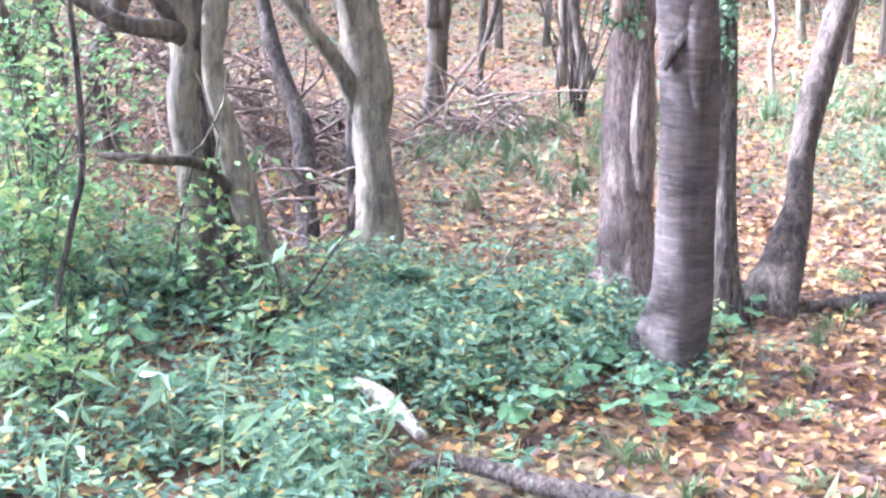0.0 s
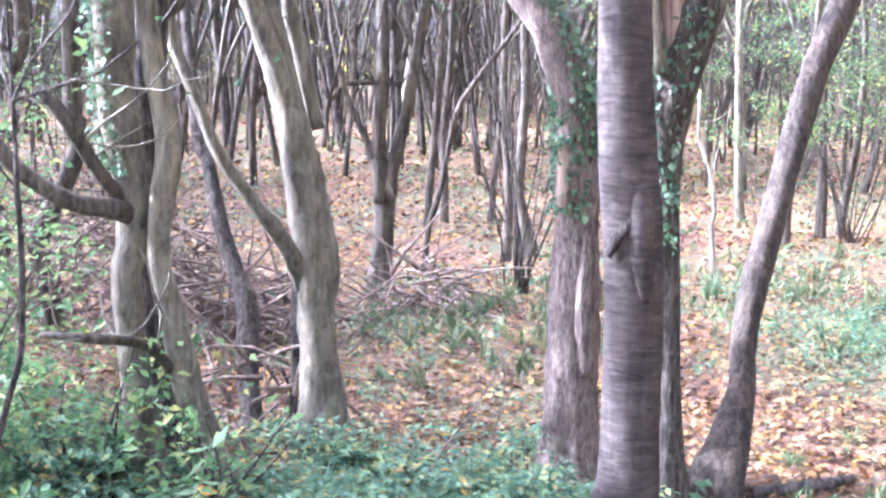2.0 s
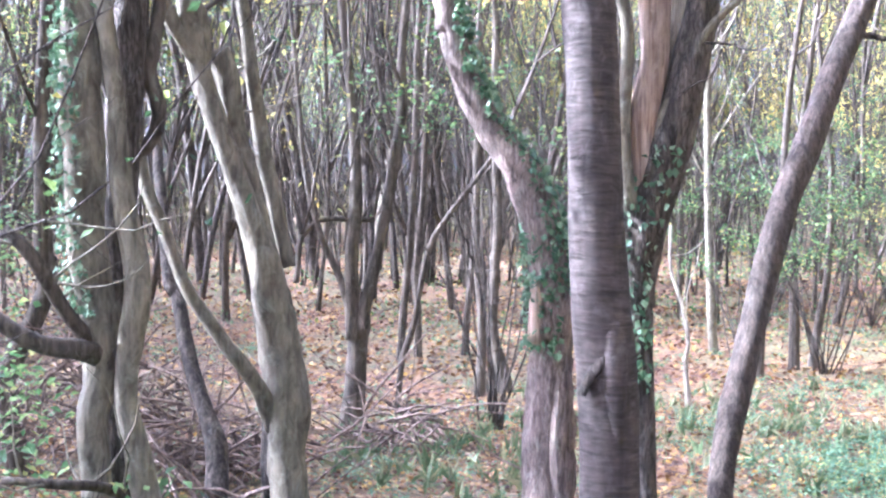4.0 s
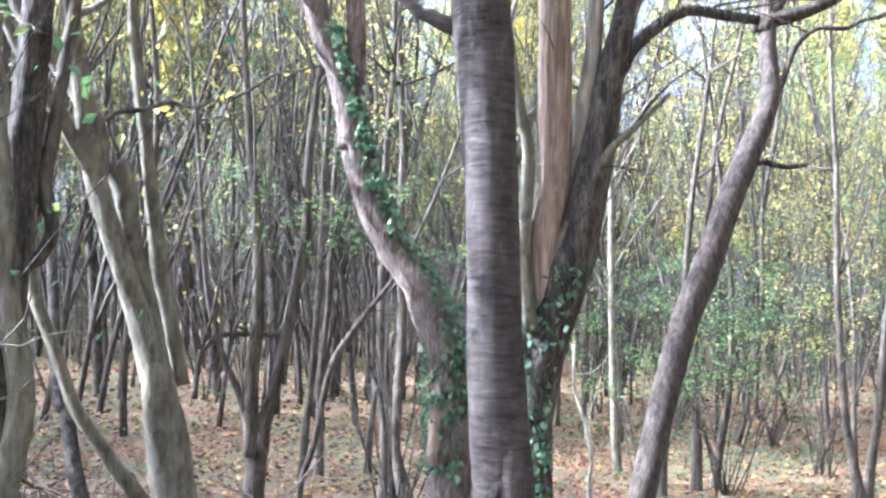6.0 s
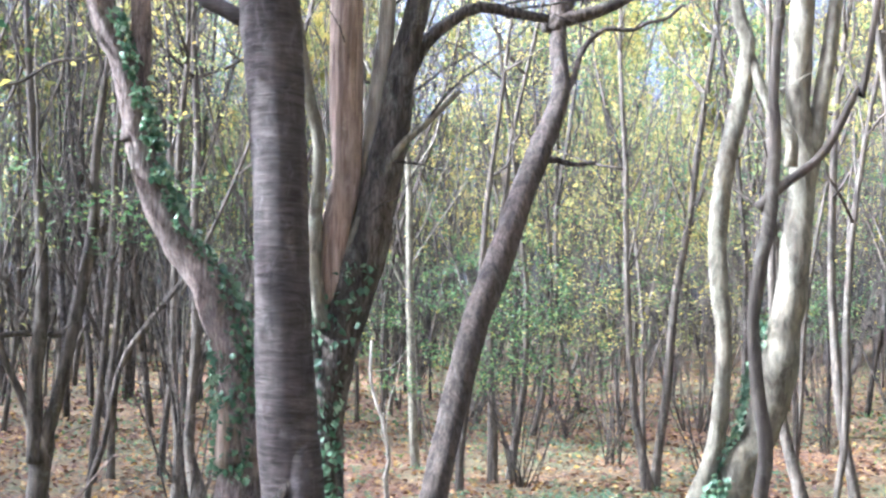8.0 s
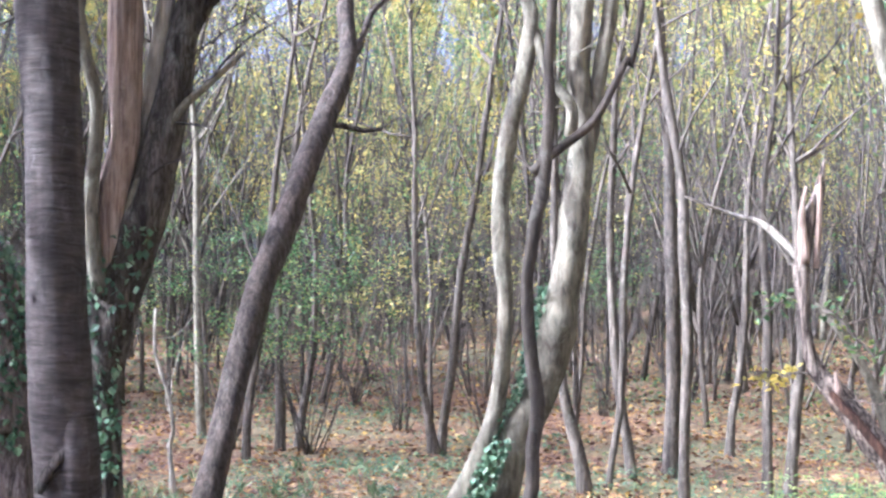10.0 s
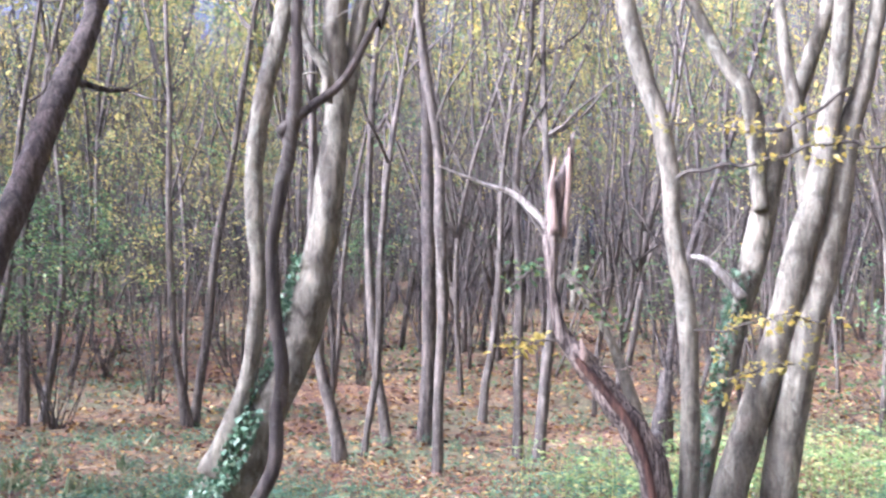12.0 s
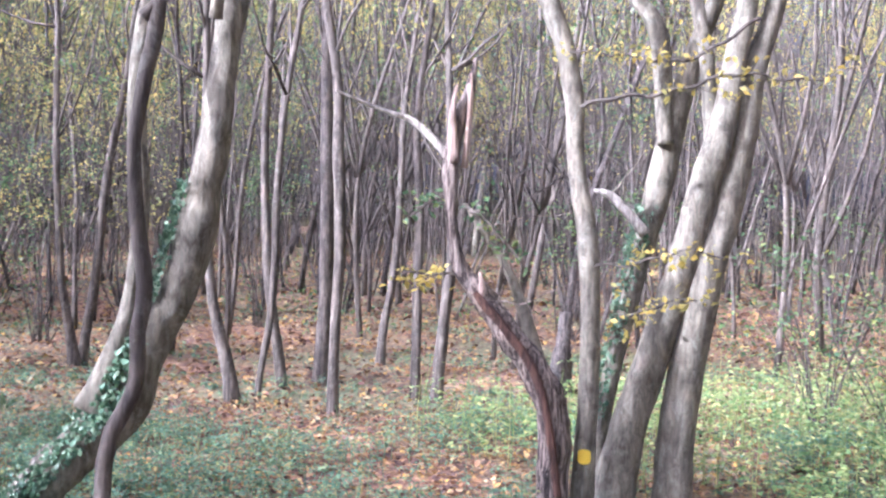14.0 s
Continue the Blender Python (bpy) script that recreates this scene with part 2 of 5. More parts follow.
def tube(line, sides, uneven=0.0, ridges=0.0, flare=0.0, seed=0):
    """A closed round limb along a line of (x, y, z, r), with lumps, ridges and roots that spread at its foot."""
    r = np.random.default_rng(seed)
    pos, rad = line[:, :3], line[:, 3]
    n = len(line)
    tan = np.gradient(pos, axis=0)
    tan /= np.linalg.norm(tan, axis=1)[:, None] + 1e-9
    ref = np.array([0.0, 1.0, 0.0]) if abs(tan[:, 1]).max() < 0.9 else np.array([1.0, 0.0, 0.0])
    u = np.cross(tan, ref)
    u /= np.linalg.norm(u, axis=1)[:, None] + 1e-9
    w = np.cross(u, tan)
    a = np.linspace(0, 2 * np.pi, sides, endpoint=False)
    length = np.concatenate([[0], np.cumsum(np.linalg.norm(np.diff(pos, axis=0), axis=1))])
    scale = np.ones((n, sides))
    if uneven:
        for k in (1, 2, 3):
            for f in (3.0, 7.0, 15.0):
                scale += uneven * 0.35 * np.cos(k * a[None, :] + r.uniform(0, 6.3) + np.sin(length[:, None] * f + r.uniform(0, 6.3)) * 1.5)* np.sin(length[:, None] * f * 0.7 + r.uniform(0, 6.3))
    if ridges:
        scale += ridges * np.abs(np.sin(a[None, :] * 4 + r.uniform(0, 6) + 0.6 * np.sin(length[:, None] * 5)))
        scale += r.normal(0, ridges * 0.3, (n, sides))
    if flare:
        foot = np.exp(-np.maximum(pos[:, 2], 0) / 0.13)[:, None]
        scale += flare * foot * (0.5 + 0.6 * np.cos(a * 4 + r.uniform(0, 6))[None, :] + 0.3 * np.cos(a * 3 + r.uniform(0, 6))[None, :])
    v = pos[:, None, :] + (np.cos(a)[None, :, None] * u[:, None, :] + np.sin(a)[None, :, None] * w[:, None, :]) * (rad[:, None] * scale)[:, :, None]
    v = np.concatenate([v.reshape(-1, 3), pos[:1], pos[-1:]])
    i, j = np.meshgrid(np.arange(n - 1), np.arange(sides), indexing="ij")
    k = (j + 1) % sides
    f = np.stack([i * sides + j, i * sides + k, (i + 1) * sides + k, (i + 1) * sides + j], -1).reshape(-1, 4)
    j = np.arange(sides)
    k = (j + 1) % sides
    low, top = n * sides, n * sides + 1
    tri = np.concatenate([np.stack([f[:, 0], f[:, 1], f[:, 2]], 1), np.stack([f[:, 0], f[:, 2], f[:, 3]], 1),
                          np.stack([np.full(sides, low), k, j], 1), np.stack([np.full(sides, top), (n - 1) * sides + j, (n - 1) * sides + k], 1)])
    return v, tri


def leaves(centres, size, r, flat=0.5, slim=0.55, along=None):
    """One folded leaf of two faces at each centre. flat: 1 lies level, 0 stands any way."""
    c = np.asarray(centres, float)
    n = len(c)
    nrm = r.normal(size=(n, 3))
    nrm /= np.linalg.norm(nrm, axis=1)[:, None]
    nrm = nrm * (1 - flat) + np.array([0, 0, 1.0]) * flat
    nrm /= np.linalg.norm(nrm, axis=1)[:, None] + 1e-9
    d = r.normal(size=(n, 3)) if along is None else along
    d = d - nrm * np.sum(d * nrm, 1)[:, None]
    d /= np.linalg.norm(d, axis=1)[:, None] + 1e-9
    s = np.cross(nrm, d)
    k = (np.broadcast_to(size, n) * r.uniform(0.65, 1.3, n))[:, None]
    fold = r.uniform(0.05, 0.3, n)[:, None]
    curl = r.uniform(-0.25, 0.1, n)[:, None]
    width = slim * r.uniform(0.8, 1.15, n)[:, None]
    base, tip = c - d * k * 0.5, c + d * k * 0.5 + nrm * k * curl
    left = c - d * k * 0.06 + s * k * width * 0.5 + nrm * k * fold * 0.5
    right = c - d * k * 0.06 - s * k * width * 0.5 + nrm * k * fold * 0.5
    v = np.stack([base, right, tip, left], 1).reshape(-1, 3)
    i = np.arange(n)[:, None] * 4
    return v, np.concatenate([i + np.array([0, 1, 2]), i + np.array([0, 2, 3])])


def height(x, y):
    """The lie of the ground: low swells, and a slow rise into the wood beyond."""
    x, y = np.asarray(x, float), np.asarray(y, float)
    swell = 0.03 * np.sin(x * 1.3 + 0.7 * y) + 0.03 * np.sin(y * 0.9 - 0.6 * x + 1.0) + 0.02 * np.sin(2.7 * x + 1.9 * y)
    d = np.hypot(x, y)
    rise = 0.024 * np.clip(d - 16, 0, 70) * np.clip((y + 4) / 12, 0, 1)
    return swell * np.exp(-np.maximum(d - 30, 0) / 30) + rise


# ---- ground ----
def make_ground():
    near = np.arange(-12, 40.01, 0.25)
    far = np.array([44, 50, 57, 65, 75, 85, 100, 120, 200, 500, 2000.0])
    xs = np.concatenate([-far[::-1], near[near <= 30] , far])
    ys = np.concatenate([-far[::-1] , near, far])
    gx, gy = np.meshgrid(xs, ys, indexing="ij")
    z = height(gx, gy)
    z = z + r_ground.normal(0, 0.006, z.shape)
    v = np.stack([gx, gy, z], -1).reshape(-1, 3)
    i, j = np.meshgrid(np.arange(len(xs) - 1), np.arange(len(ys) - 1), indexing="ij")
    n = len(ys)
    f = np.stack([i * n + j, (i + 1) * n + j, (i + 1) * n + j + 1, i * n + j + 1], -1).reshape(-1, 4)
    ob = new("ground", mesh_of("ground", v, f, SOIL, True))
    tagged(ob, "woodland floor of dark soil under fallen autumn leaves", "ground", kind="structure")


r_ground = np.random.default_rng(3)
make_ground()


# ---- trees ----
def branchy(start, direction, length, radius, r, up=0.5, bend=0.25, n=6):
    """A wandering limb that turns upwards; a line of (x, y, z, r)."""
    p, d = np.array(start, float), np.array(direction, float)
    out = []
    for i in range(n + 1):
        out.append([*p, radius * (1 - 0.85 * i / n)])
        d = d + r.normal(0, bend, 3) * 0.5 + np.array([0, 0, up * 0.2])
        d /= np.linalg.norm(d)
        p = p + d * length / n
    return np.array(out)


STAYS_SHORT = ("hollow", "leafy_branch", "green_branch", "twig_fork", "scar", "broken_stub", "bark_plate", "jagged_top", "broken_stem", "pale_stem", "splinter", "stub", "branch", "arch", "arm", "back_trunk")


STEMS_OF = {}


def traced_tree(name, plan, label, mats, sides=14, step=0.05, uneven=0.06, ridges=0.0, flare=0.35, top=9.0, twigs=3, leaf=None, leaf_count=800, seed=1, short=(), low=3.6, fan=0):
    """A tree from its plan: stems as (sideways, height, radius); those that leave the view grow on into a crown."""
    r = np.random.default_rng(seed)
    at = plan["at"]
    ob = thing(name, (*at, float(height(*at))), plan["face"], label, "tree")
    small, sprays, grown_parts = [], [], []
    for k, (stem, depth, slope, points) in enumerate(plan["stems"]):
        line = [[a, depth + slope * z, z, rad / (1 + 0.5 * ridges)] for a, z, rad in points]
        if k == 0 or stem in ("second_stem", "dark_stem", "back_trunk", "slender_stem", "back_stem") or (stem == "stem" and points[0][1] < 0.3) :
            a, b, z, rad = line[0]
            if z > -0.12:
                foot = a - (line[1][0] - a) * 0.5
                n = max(1, int((z + 0.15) / 0.25))
                line = [[foot + (a - foot) * i / n, b, -0.15 + (z + 0.15) * i / n, rad * (1.05 - 0.05 * i / n)] for i in range(n)] + line
        elif stem in ("limb", "branch", "arch", "arm", "stub"):
            q, w = np.array(line[0]), np.array(line[1])
            back = (q - w)[:3] / np.linalg.norm((q - w)[:3])
            line = [[*(q[:3] + back * (0.03 + 1.5 * q[3])), q[3] * 1.1]] + line
            for i, u in enumerate((0.0, 0.15, 0.6) if depth < 0 else ()):
                line[i][1] = line[i][1] - depth * (1 - u)
        grown = None
        if stem not in STAYS_SHORT and k not in short and points[-1][2] > 0.006:
            p, q = np.array(line[-2]), np.array(line[-1])
            d = (q - p)[:3]
            d = d / np.linalg.norm(d) + np.array([0, r.normal(0, 0.1), 0.35])
            grown = branchy(q[:3], d / np.linalg.norm(d), max(1.5, top - q[2]) * r.uniform(0.8, 1.1), q[3], r, up=0.35, bend=0.12, n=8)
            line = line + [list(g) for g in grown[1:]]
        line = smooth_line(line, step if k == 0 else step * 1.2)
        line[:, 1] += 0.25 * line[:, 3] * np.sin(line[:, 2] * 2.3 + k)
        mat = mats.get(stem, POLE_BARK if stem in ("leafy_branch", "green_branch", "twig_fork") else mats[""])
        if line[:, 3].max() < 0.02:
            line[:, 2] += 0.025 * np.sin(np.arange(len(line)) * 0.33 + k) + 0.01 * np.sin(np.arange(len(line)) * 1.1)
        limb = part("trunk" if k == 0 else stem, tube(line, sides if k == 0 else max(7, sides - 4), uneven, ridges, flare if line[0, 2] < 0 else 0.0, seed * 31 + k), mat, ob)
        grown_parts.append(limb)
        first = len(small)
        if grown is not None:
            for _ in range(twigs + 3):
                g = grown[r.integers(1, 8)]
                side = np.array([r.normal(), r.normal(), 0.5])
                b = branchy(g[:3], side / np.linalg.norm(side), r.uniform(0.8, 2.2), g[3] * 0.5 + 0.003, r, up=0.6)
                small.append(tube(b, 5))
                sprays.append(b[2:, :3])
        if stem in ("leafy_branch", "green_branch"):
            w = line[len(line) // 4:]
            n = int((50 + 70 * len(w) * step) * min(1.0, leaf_count / 800))
            for q in w[::6]:
                side = np.array([r.normal(), r.normal(), r.normal(0, 0.5)])
                b = branchy(q[:3], side / np.linalg.norm(side), r.uniform(0.12, 0.35), 0.003, r, up=0.0, bend=0.4, n=4)
                small.append(tube(b, 3))
                w = np.vstack([w, np.hstack([b[1:, :3], b[1:, 3:]])])
            c = w[r.integers(0, len(w), n), :3] + r.normal(0, 0.05, (n, 3)) * np.array([1, 1, 0.5])
            part("leaf_spray", leaves(c, 0.045, r, 0.5, 0.6), GREEN_LEAVES if stem == "green_branch" else BRIGHT_LEAVES, limb, "green leaves" if stem == "green_branch" else "yellow autumn leaves", smooth=False)["kind"] = "stuff"
        for _ in range(twigs if points[-1][2] > 0.006 and stem not in ("hollow", "splinter", "scar", "broken_stub", "bark_plate", "jagged_top", "leafy_branch", "green_branch") else 0):
            q = line[r.integers(len(line) // 3, len(line))]
            side = np.array([r.normal(), r.normal() * 0.6, r.uniform(0.0, 1.0)])
            b = branchy(q[:3], side / np.linalg.norm(side), r.uniform(0.3, 0.9), min(0.006, q[3] * 0.4), r, up=0.3, bend=0.45, n=7)
            small.append(tube(b, 4))
            if q[2] > 2.2:
                sprays.append(b[3:, :3])
        for _ in range(fan if points[-1][2] > 0.006 and points[-1][1] > 1.5 else 0):
            q = line[r.integers(len(line) // 4, len(line))]
            a = r.uniform(0, 6.28)
            b = branchy(q[:3], (math.cos(a) * 0.5, math.sin(a) * 0.4, 0.9), r.uniform(0.9, 2.6), min(0.017, q[3] * 0.5), r, up=0.35, bend=0.28, n=8)
            small.append(tube(b, 5))
            for _ in range(3):
                h = b[r.integers(2, 8)]
                a = r.uniform(0, 6.28)
                c = branchy(h[:3], (math.cos(a), math.sin(a), 0.6), r.uniform(0.3, 0.9), 0.005, r, up=0.2, bend=0.4, n=5)
                small.append(tube(c, 3))
            if r.random() < 0.35:
                sprays.append(b[4:, :3])
        if seed < 30:
            for s in small[first:]:
                part("twig", s, mats[""], limb)
    if small and seed >= 30:
        tagged(part("twig_growth", joined(small), mats[""], grown_parts[0]), kind="stuff")
    STEMS_OF[ob.name] = grown_parts
    if sprays and leaf is not None and leaf_count:
        pts = np.concatenate(sprays)
        pts = pts[pts[:, 2] > low]
        c = pts[r.integers(0, len(pts), leaf_count)] + r.normal(0, 0.22, (leaf_count, 3))
        part("crown", leaves(c, 0.085 if leaf_count > 2000 else 0.055, r, 0.35), leaf, ob, smooth=False)
    return ob


CHERRY = dict(at=(0.80, 4.38), face=-10.4, stems=[
    ("trunk", 0.0, 0.0, [(0.00, -0.02, 0.118), (0.02, 0.14, 0.117), (0.05, 0.33, 0.107), (0.05, 0.58, 0.103), (0.05, 0.74, 0.103), (0.04, 1.13, 0.104), (0.01, 1.42, 0.101), (-0.01, 1.69, 0.094), (-0.02, 1.91, 0.091), (-0.04, 2.29, 0.091), (-0.07, 2.68, 0.100), (-0.09, 2.88, 0.102)]),
    ("limb", 0.0, 0.0, [(-0.13, 2.77, 0.031), (-0.20, 2.80, 0.029), (-0.26, 2.83, 0.025), (-0.35, 2.89, 0.021)]),
    ("broken_stub", -0.06, 0.0, [(0.08, 0.98, 0.019), (0.07, 1.06, 0.032), (0.06, 1.16, 0.042), (0.06, 1.25, 0.044), (0.05, 1.34, 0.040), (0.05, 1.39, 0.028)]),
    ("scar", -0.085, 0.0, [(-0.05, 1.14, 0.015), (-0.02, 1.20, 0.021), (0.01, 1.24, 0.019), (0.03, 1.28, 0.011)]),
])
ASH = dict(at=(0.77, 5.34), face=-8.3, stems=[
    ("trunk", 0.0, 0.0, [(0.00, 0.06, 0.137), (0.01, 0.19, 0.121), (0.01, 0.54, 0.110), (0.01, 1.02, 0.094), (0.02, 1.35, 0.083), (-0.00, 1.38, 0.077)]),
    ("limb", 0.0, 0.0, [(0.00, 1.36, 0.077), (-0.01, 1.57, 0.073), (-0.02, 1.65, 0.081), (-0.13, 1.93, 0.074), (-0.27, 2.11, 0.063), (-0.37, 2.32, 0.053), (-0.44, 2.57, 0.049), (-0.50, 2.81, 0.045), (-0.59, 3.05, 0.050)]),
    ("limb", 0.0, 0.0, [(-0.44, 2.57, 0.040), (-0.42, 2.81, 0.039), (-0.43, 3.05, 0.039)]),
    ("bark_plate", -0.05, 0.0, [(0.07, 0.49, 0.040), (0.05, 0.82, 0.042), (0.06, 1.04, 0.035), (0.06, 1.19, 0.014)]),
    ("jagged_top", -0.07, 0.0, [(-0.05, 1.20, 0.035), (-0.05, 1.36, 0.030), (-0.06, 1.47, 0.014)]),
])
BROKEN = dict(at=(1.14, 4.97), face=-13.0, stems=[
    ("trunk", 0.0, 0.0, [(0.00, 0.06, 0.068), (-0.01, 0.34, 0.045), (-0.04, 0.84, 0.044), (-0.06, 1.28, 0.046), (-0.08, 1.45, 0.065), (-0.04, 1.75, 0.092), (0.06, 2.10, 0.081), (0.13, 2.43, 0.070), (0.18, 2.77, 0.055), (0.23, 2.99, 0.048)]),
    ("broken_stem", -0.04, 0.0, [(-0.04, 1.64, 0.032), (-0.06, 1.81, 0.041), (-0.07, 1.99, 0.050), (-0.06, 2.14, 0.057), (-0.03, 2.32, 0.054), (-0.04, 2.65, 0.063), (-0.04, 2.98, 0.062), (-0.05, 3.27, 0.055), (-0.05, 3.43, 0.033)]),
    ("pale_stem", 0.02, 0.0, [(-0.01, 1.75, 0.033), (-0.01, 1.97, 0.035), (-0.00, 2.15, 0.035), (0.04, 2.35, 0.035), (0.08, 2.59, 0.044), (0.11, 2.88, 0.033), (0.12, 3.13, 0.029), (0.11, 3.36, 0.013)]),
    ("side_stem", -0.1, 0.0, [(-0.10, 1.75, 0.028), (-0.13, 1.92, 0.028), (-0.14, 2.09, 0.027), (-0.13, 2.42, 0.024), (-0.17, 2.61, 0.022), (-0.21, 2.83, 0.020)]),
    ("branch", -0.06, 0.0, [(-0.05, 1.66, 0.026), (-0.06, 1.84, 0.029), (0.01, 2.11, 0.026), (0.10, 2.29, 0.022), (0.16, 2.43, 0.018), (0.26, 2.53, 0.014), (0.40, 2.67, 0.009)]),
    ("arch", 0.12, 0.0, [(0.22, 2.80, 0.032), (0.27, 2.89, 0.029), (0.37, 2.98, 0.025), (0.48, 3.04, 0.023), (0.62, 3.02, 0.021), (0.76, 3.00, 0.019)]),
])
LEAN = dict(at=(1.36, 5.12), face=-14.9, stems=[
    ("trunk", 0.0, 0.45, [(-0.00, 0.04, 0.113), (0.05, 0.21, 0.088), (0.09, 0.43, 0.057), (0.09, 0.59, 0.054), (0.12, 0.80, 0.058), (0.17, 1.03, 0.058), (0.33, 1.70, 0.062), (0.46, 2.05, 0.064), (0.58, 2.39, 0.061), (0.68, 2.64, 0.060), (0.79, 2.93, 0.047), (0.79, 3.22, 0.044), (0.80, 3.37, 0.041)]),
    ("limb", 0.0, 0.45, [(0.80, 3.36, 0.041), (0.90, 3.39, 0.038), (1.08, 3.46, 0.033), (1.26, 3.60, 0.030)]),
    ("limb", 0.0, 0.45, [(0.80, 3.36, 0.032), (0.88, 3.51, 0.030), (0.93, 3.63, 0.027)]),
    ("branch", 0.0, 0.45, [(0.68, 2.56, 0.017), (0.76, 2.60, 0.015), (0.86, 2.59, 0.012), (0.95, 2.58, 0.010)]),
    ("branch", 0.0, 0.45, [(0.82, 2.96, 0.017), (0.96, 3.24, 0.015), (1.16, 3.31, 0.012), (1.46, 3.48, 0.009)]),
])
FORK = dict(at=(-0.29, 5.59), face=2.9, stems=[
    ("trunk", 0.0, 0.0, [(0.00, -0.03, 0.133), (0.00, 0.13, 0.114), (-0.00, 0.36, 0.091), (-0.03, 0.61, 0.082), (-0.02, 0.87, 0.088), (-0.08, 1.17, 0.083), (-0.13, 1.46, 0.067), (-0.25, 1.82, 0.048), (-0.35, 2.10, 0.048), (-0.41, 2.29, 0.045)]),
    ("back_trunk", 0.35, 0.0, [(-0.10, -0.10, 0.053), (-0.10, 0.34, 0.045), (-0.11, 0.66, 0.039), (-0.08, 0.95, 0.034)]),
    ("limb", 0.05, 0.0, [(-0.12, 1.52, 0.040), (-0.19, 1.80, 0.040), (-0.26, 2.04, 0.040), (-0.29, 2.23, 0.050), (-0.34, 2.37, 0.052)]),
    ("limb", 0.1, 0.0, [(-0.05, 1.52, 0.034), (-0.10, 1.76, 0.034), (-0.15, 1.97, 0.034), (-0.22, 2.45, 0.028), (-0.27, 2.77, 0.027), (-0.30, 3.11, 0.024)]),
    ("limb", 0.0, 0.0, [(-0.40, 2.24, 0.035), (-0.42, 2.48, 0.040), (-0.50, 2.66, 0.045), (-0.62, 2.84, 0.045), (-0.74, 3.00, 0.042)]),
    ("limb", -0.1, 0.0, [(-0.42, 2.30, 0.028), (-0.55, 2.52, 0.032), (-0.67, 2.73, 0.028), (-0.77, 2.88, 0.023)]),
    ("limb", -0.15, 0.0, [(-0.11, 0.84, 0.041), (-0.16, 0.96, 0.036), (-0.28, 1.13, 0.032), (-0.44, 1.36, 0.029), (-0.53, 1.59, 0.027), (-0.62, 1.82, 0.026), (-0.66, 2.10, 0.028), (-0.68, 2.23, 0.023)]),
    ("leafy_branch", -0.1, 0.0, [(-0.38, 2.51, 0.012), (-0.13, 2.60, 0.009), (0.15, 2.68, 0.007), (0.38, 2.76, 0.006), (0.57, 2.79, 0.004)]),
])
TWIN = dict(at=(-0.91, 4.92), face=10.4, stems=[
    ("trunk", 0.0, 0.0, [(0.00, 0.07, 0.074), (-0.03, 0.26, 0.069), (-0.07, 0.53, 0.059), (-0.09, 0.85, 0.056), (-0.06, 1.00, 0.062), (-0.07, 1.22, 0.070), (-0.12, 1.53, 0.072), (-0.13, 1.85, 0.075), (-0.14, 2.05, 0.075)]),
    ("dark_stem", 0.25, 0.0, [(0.09, 0.09, 0.083), (0.05, 0.28, 0.077), (0.00, 0.52, 0.074), (-0.02, 0.81, 0.064), (-0.03, 1.08, 0.068), (-0.02, 1.35, 0.074)]),
    ("second_stem", -0.1, 0.0, [(0.27, 0.01, 0.080), (0.22, 0.18, 0.062), (0.14, 0.44, 0.057), (0.08, 0.71, 0.050), (0.03, 0.96, 0.040), (0.05, 1.18, 0.048), (0.07, 1.39, 0.048), (0.02, 1.66, 0.041), (-0.01, 1.93, 0.036), (-0.02, 2.09, 0.033)]),
    ("limb", -0.15, 0.0, [(-0.07, 1.10, 0.042), (-0.14, 1.13, 0.037), (-0.28, 1.16, 0.032), (-0.45, 1.27, 0.030), (-0.56, 1.39, 0.027), (-0.65, 1.45, 0.025), (-0.76, 1.53, 0.020)]),
    ("limb", -0.2, 0.0, [(-0.09, 1.14, 0.031), (-0.19, 1.28, 0.026), (-0.29, 1.46, 0.027), (-0.39, 1.57, 0.014)]),
    ("limb", 0.3, 0.0, [(-0.04, 2.11, 0.029), (0.02, 2.00, 0.029), (0.08, 1.87, 0.027), (0.15, 2.01, 0.029), (0.11, 2.18, 0.031), (0.13, 2.32, 0.027)]),
    ("limb", -0.5, 0.0, [(0.09, 0.49, 0.022), (-0.02, 0.65, 0.019), (-0.19, 0.72, 0.017), (-0.37, 0.74, 0.011)]),
])
DARK = dict(at=(-0.62, 5.87), face=5.9, stems=[
    ("trunk", 0.0, 0.5, [(0.00, -0.04, 0.053), (-0.02, 0.22, 0.046), (-0.03, 0.53, 0.055), (-0.09, 0.72, 0.041), (-0.17, 0.96, 0.039), (-0.24, 1.28, 0.031), (-0.26, 1.25, 0.031), (-0.31, 1.58, 0.029), (-0.35, 1.95, 0.029), (-0.40, 2.34, 0.027)]),
])
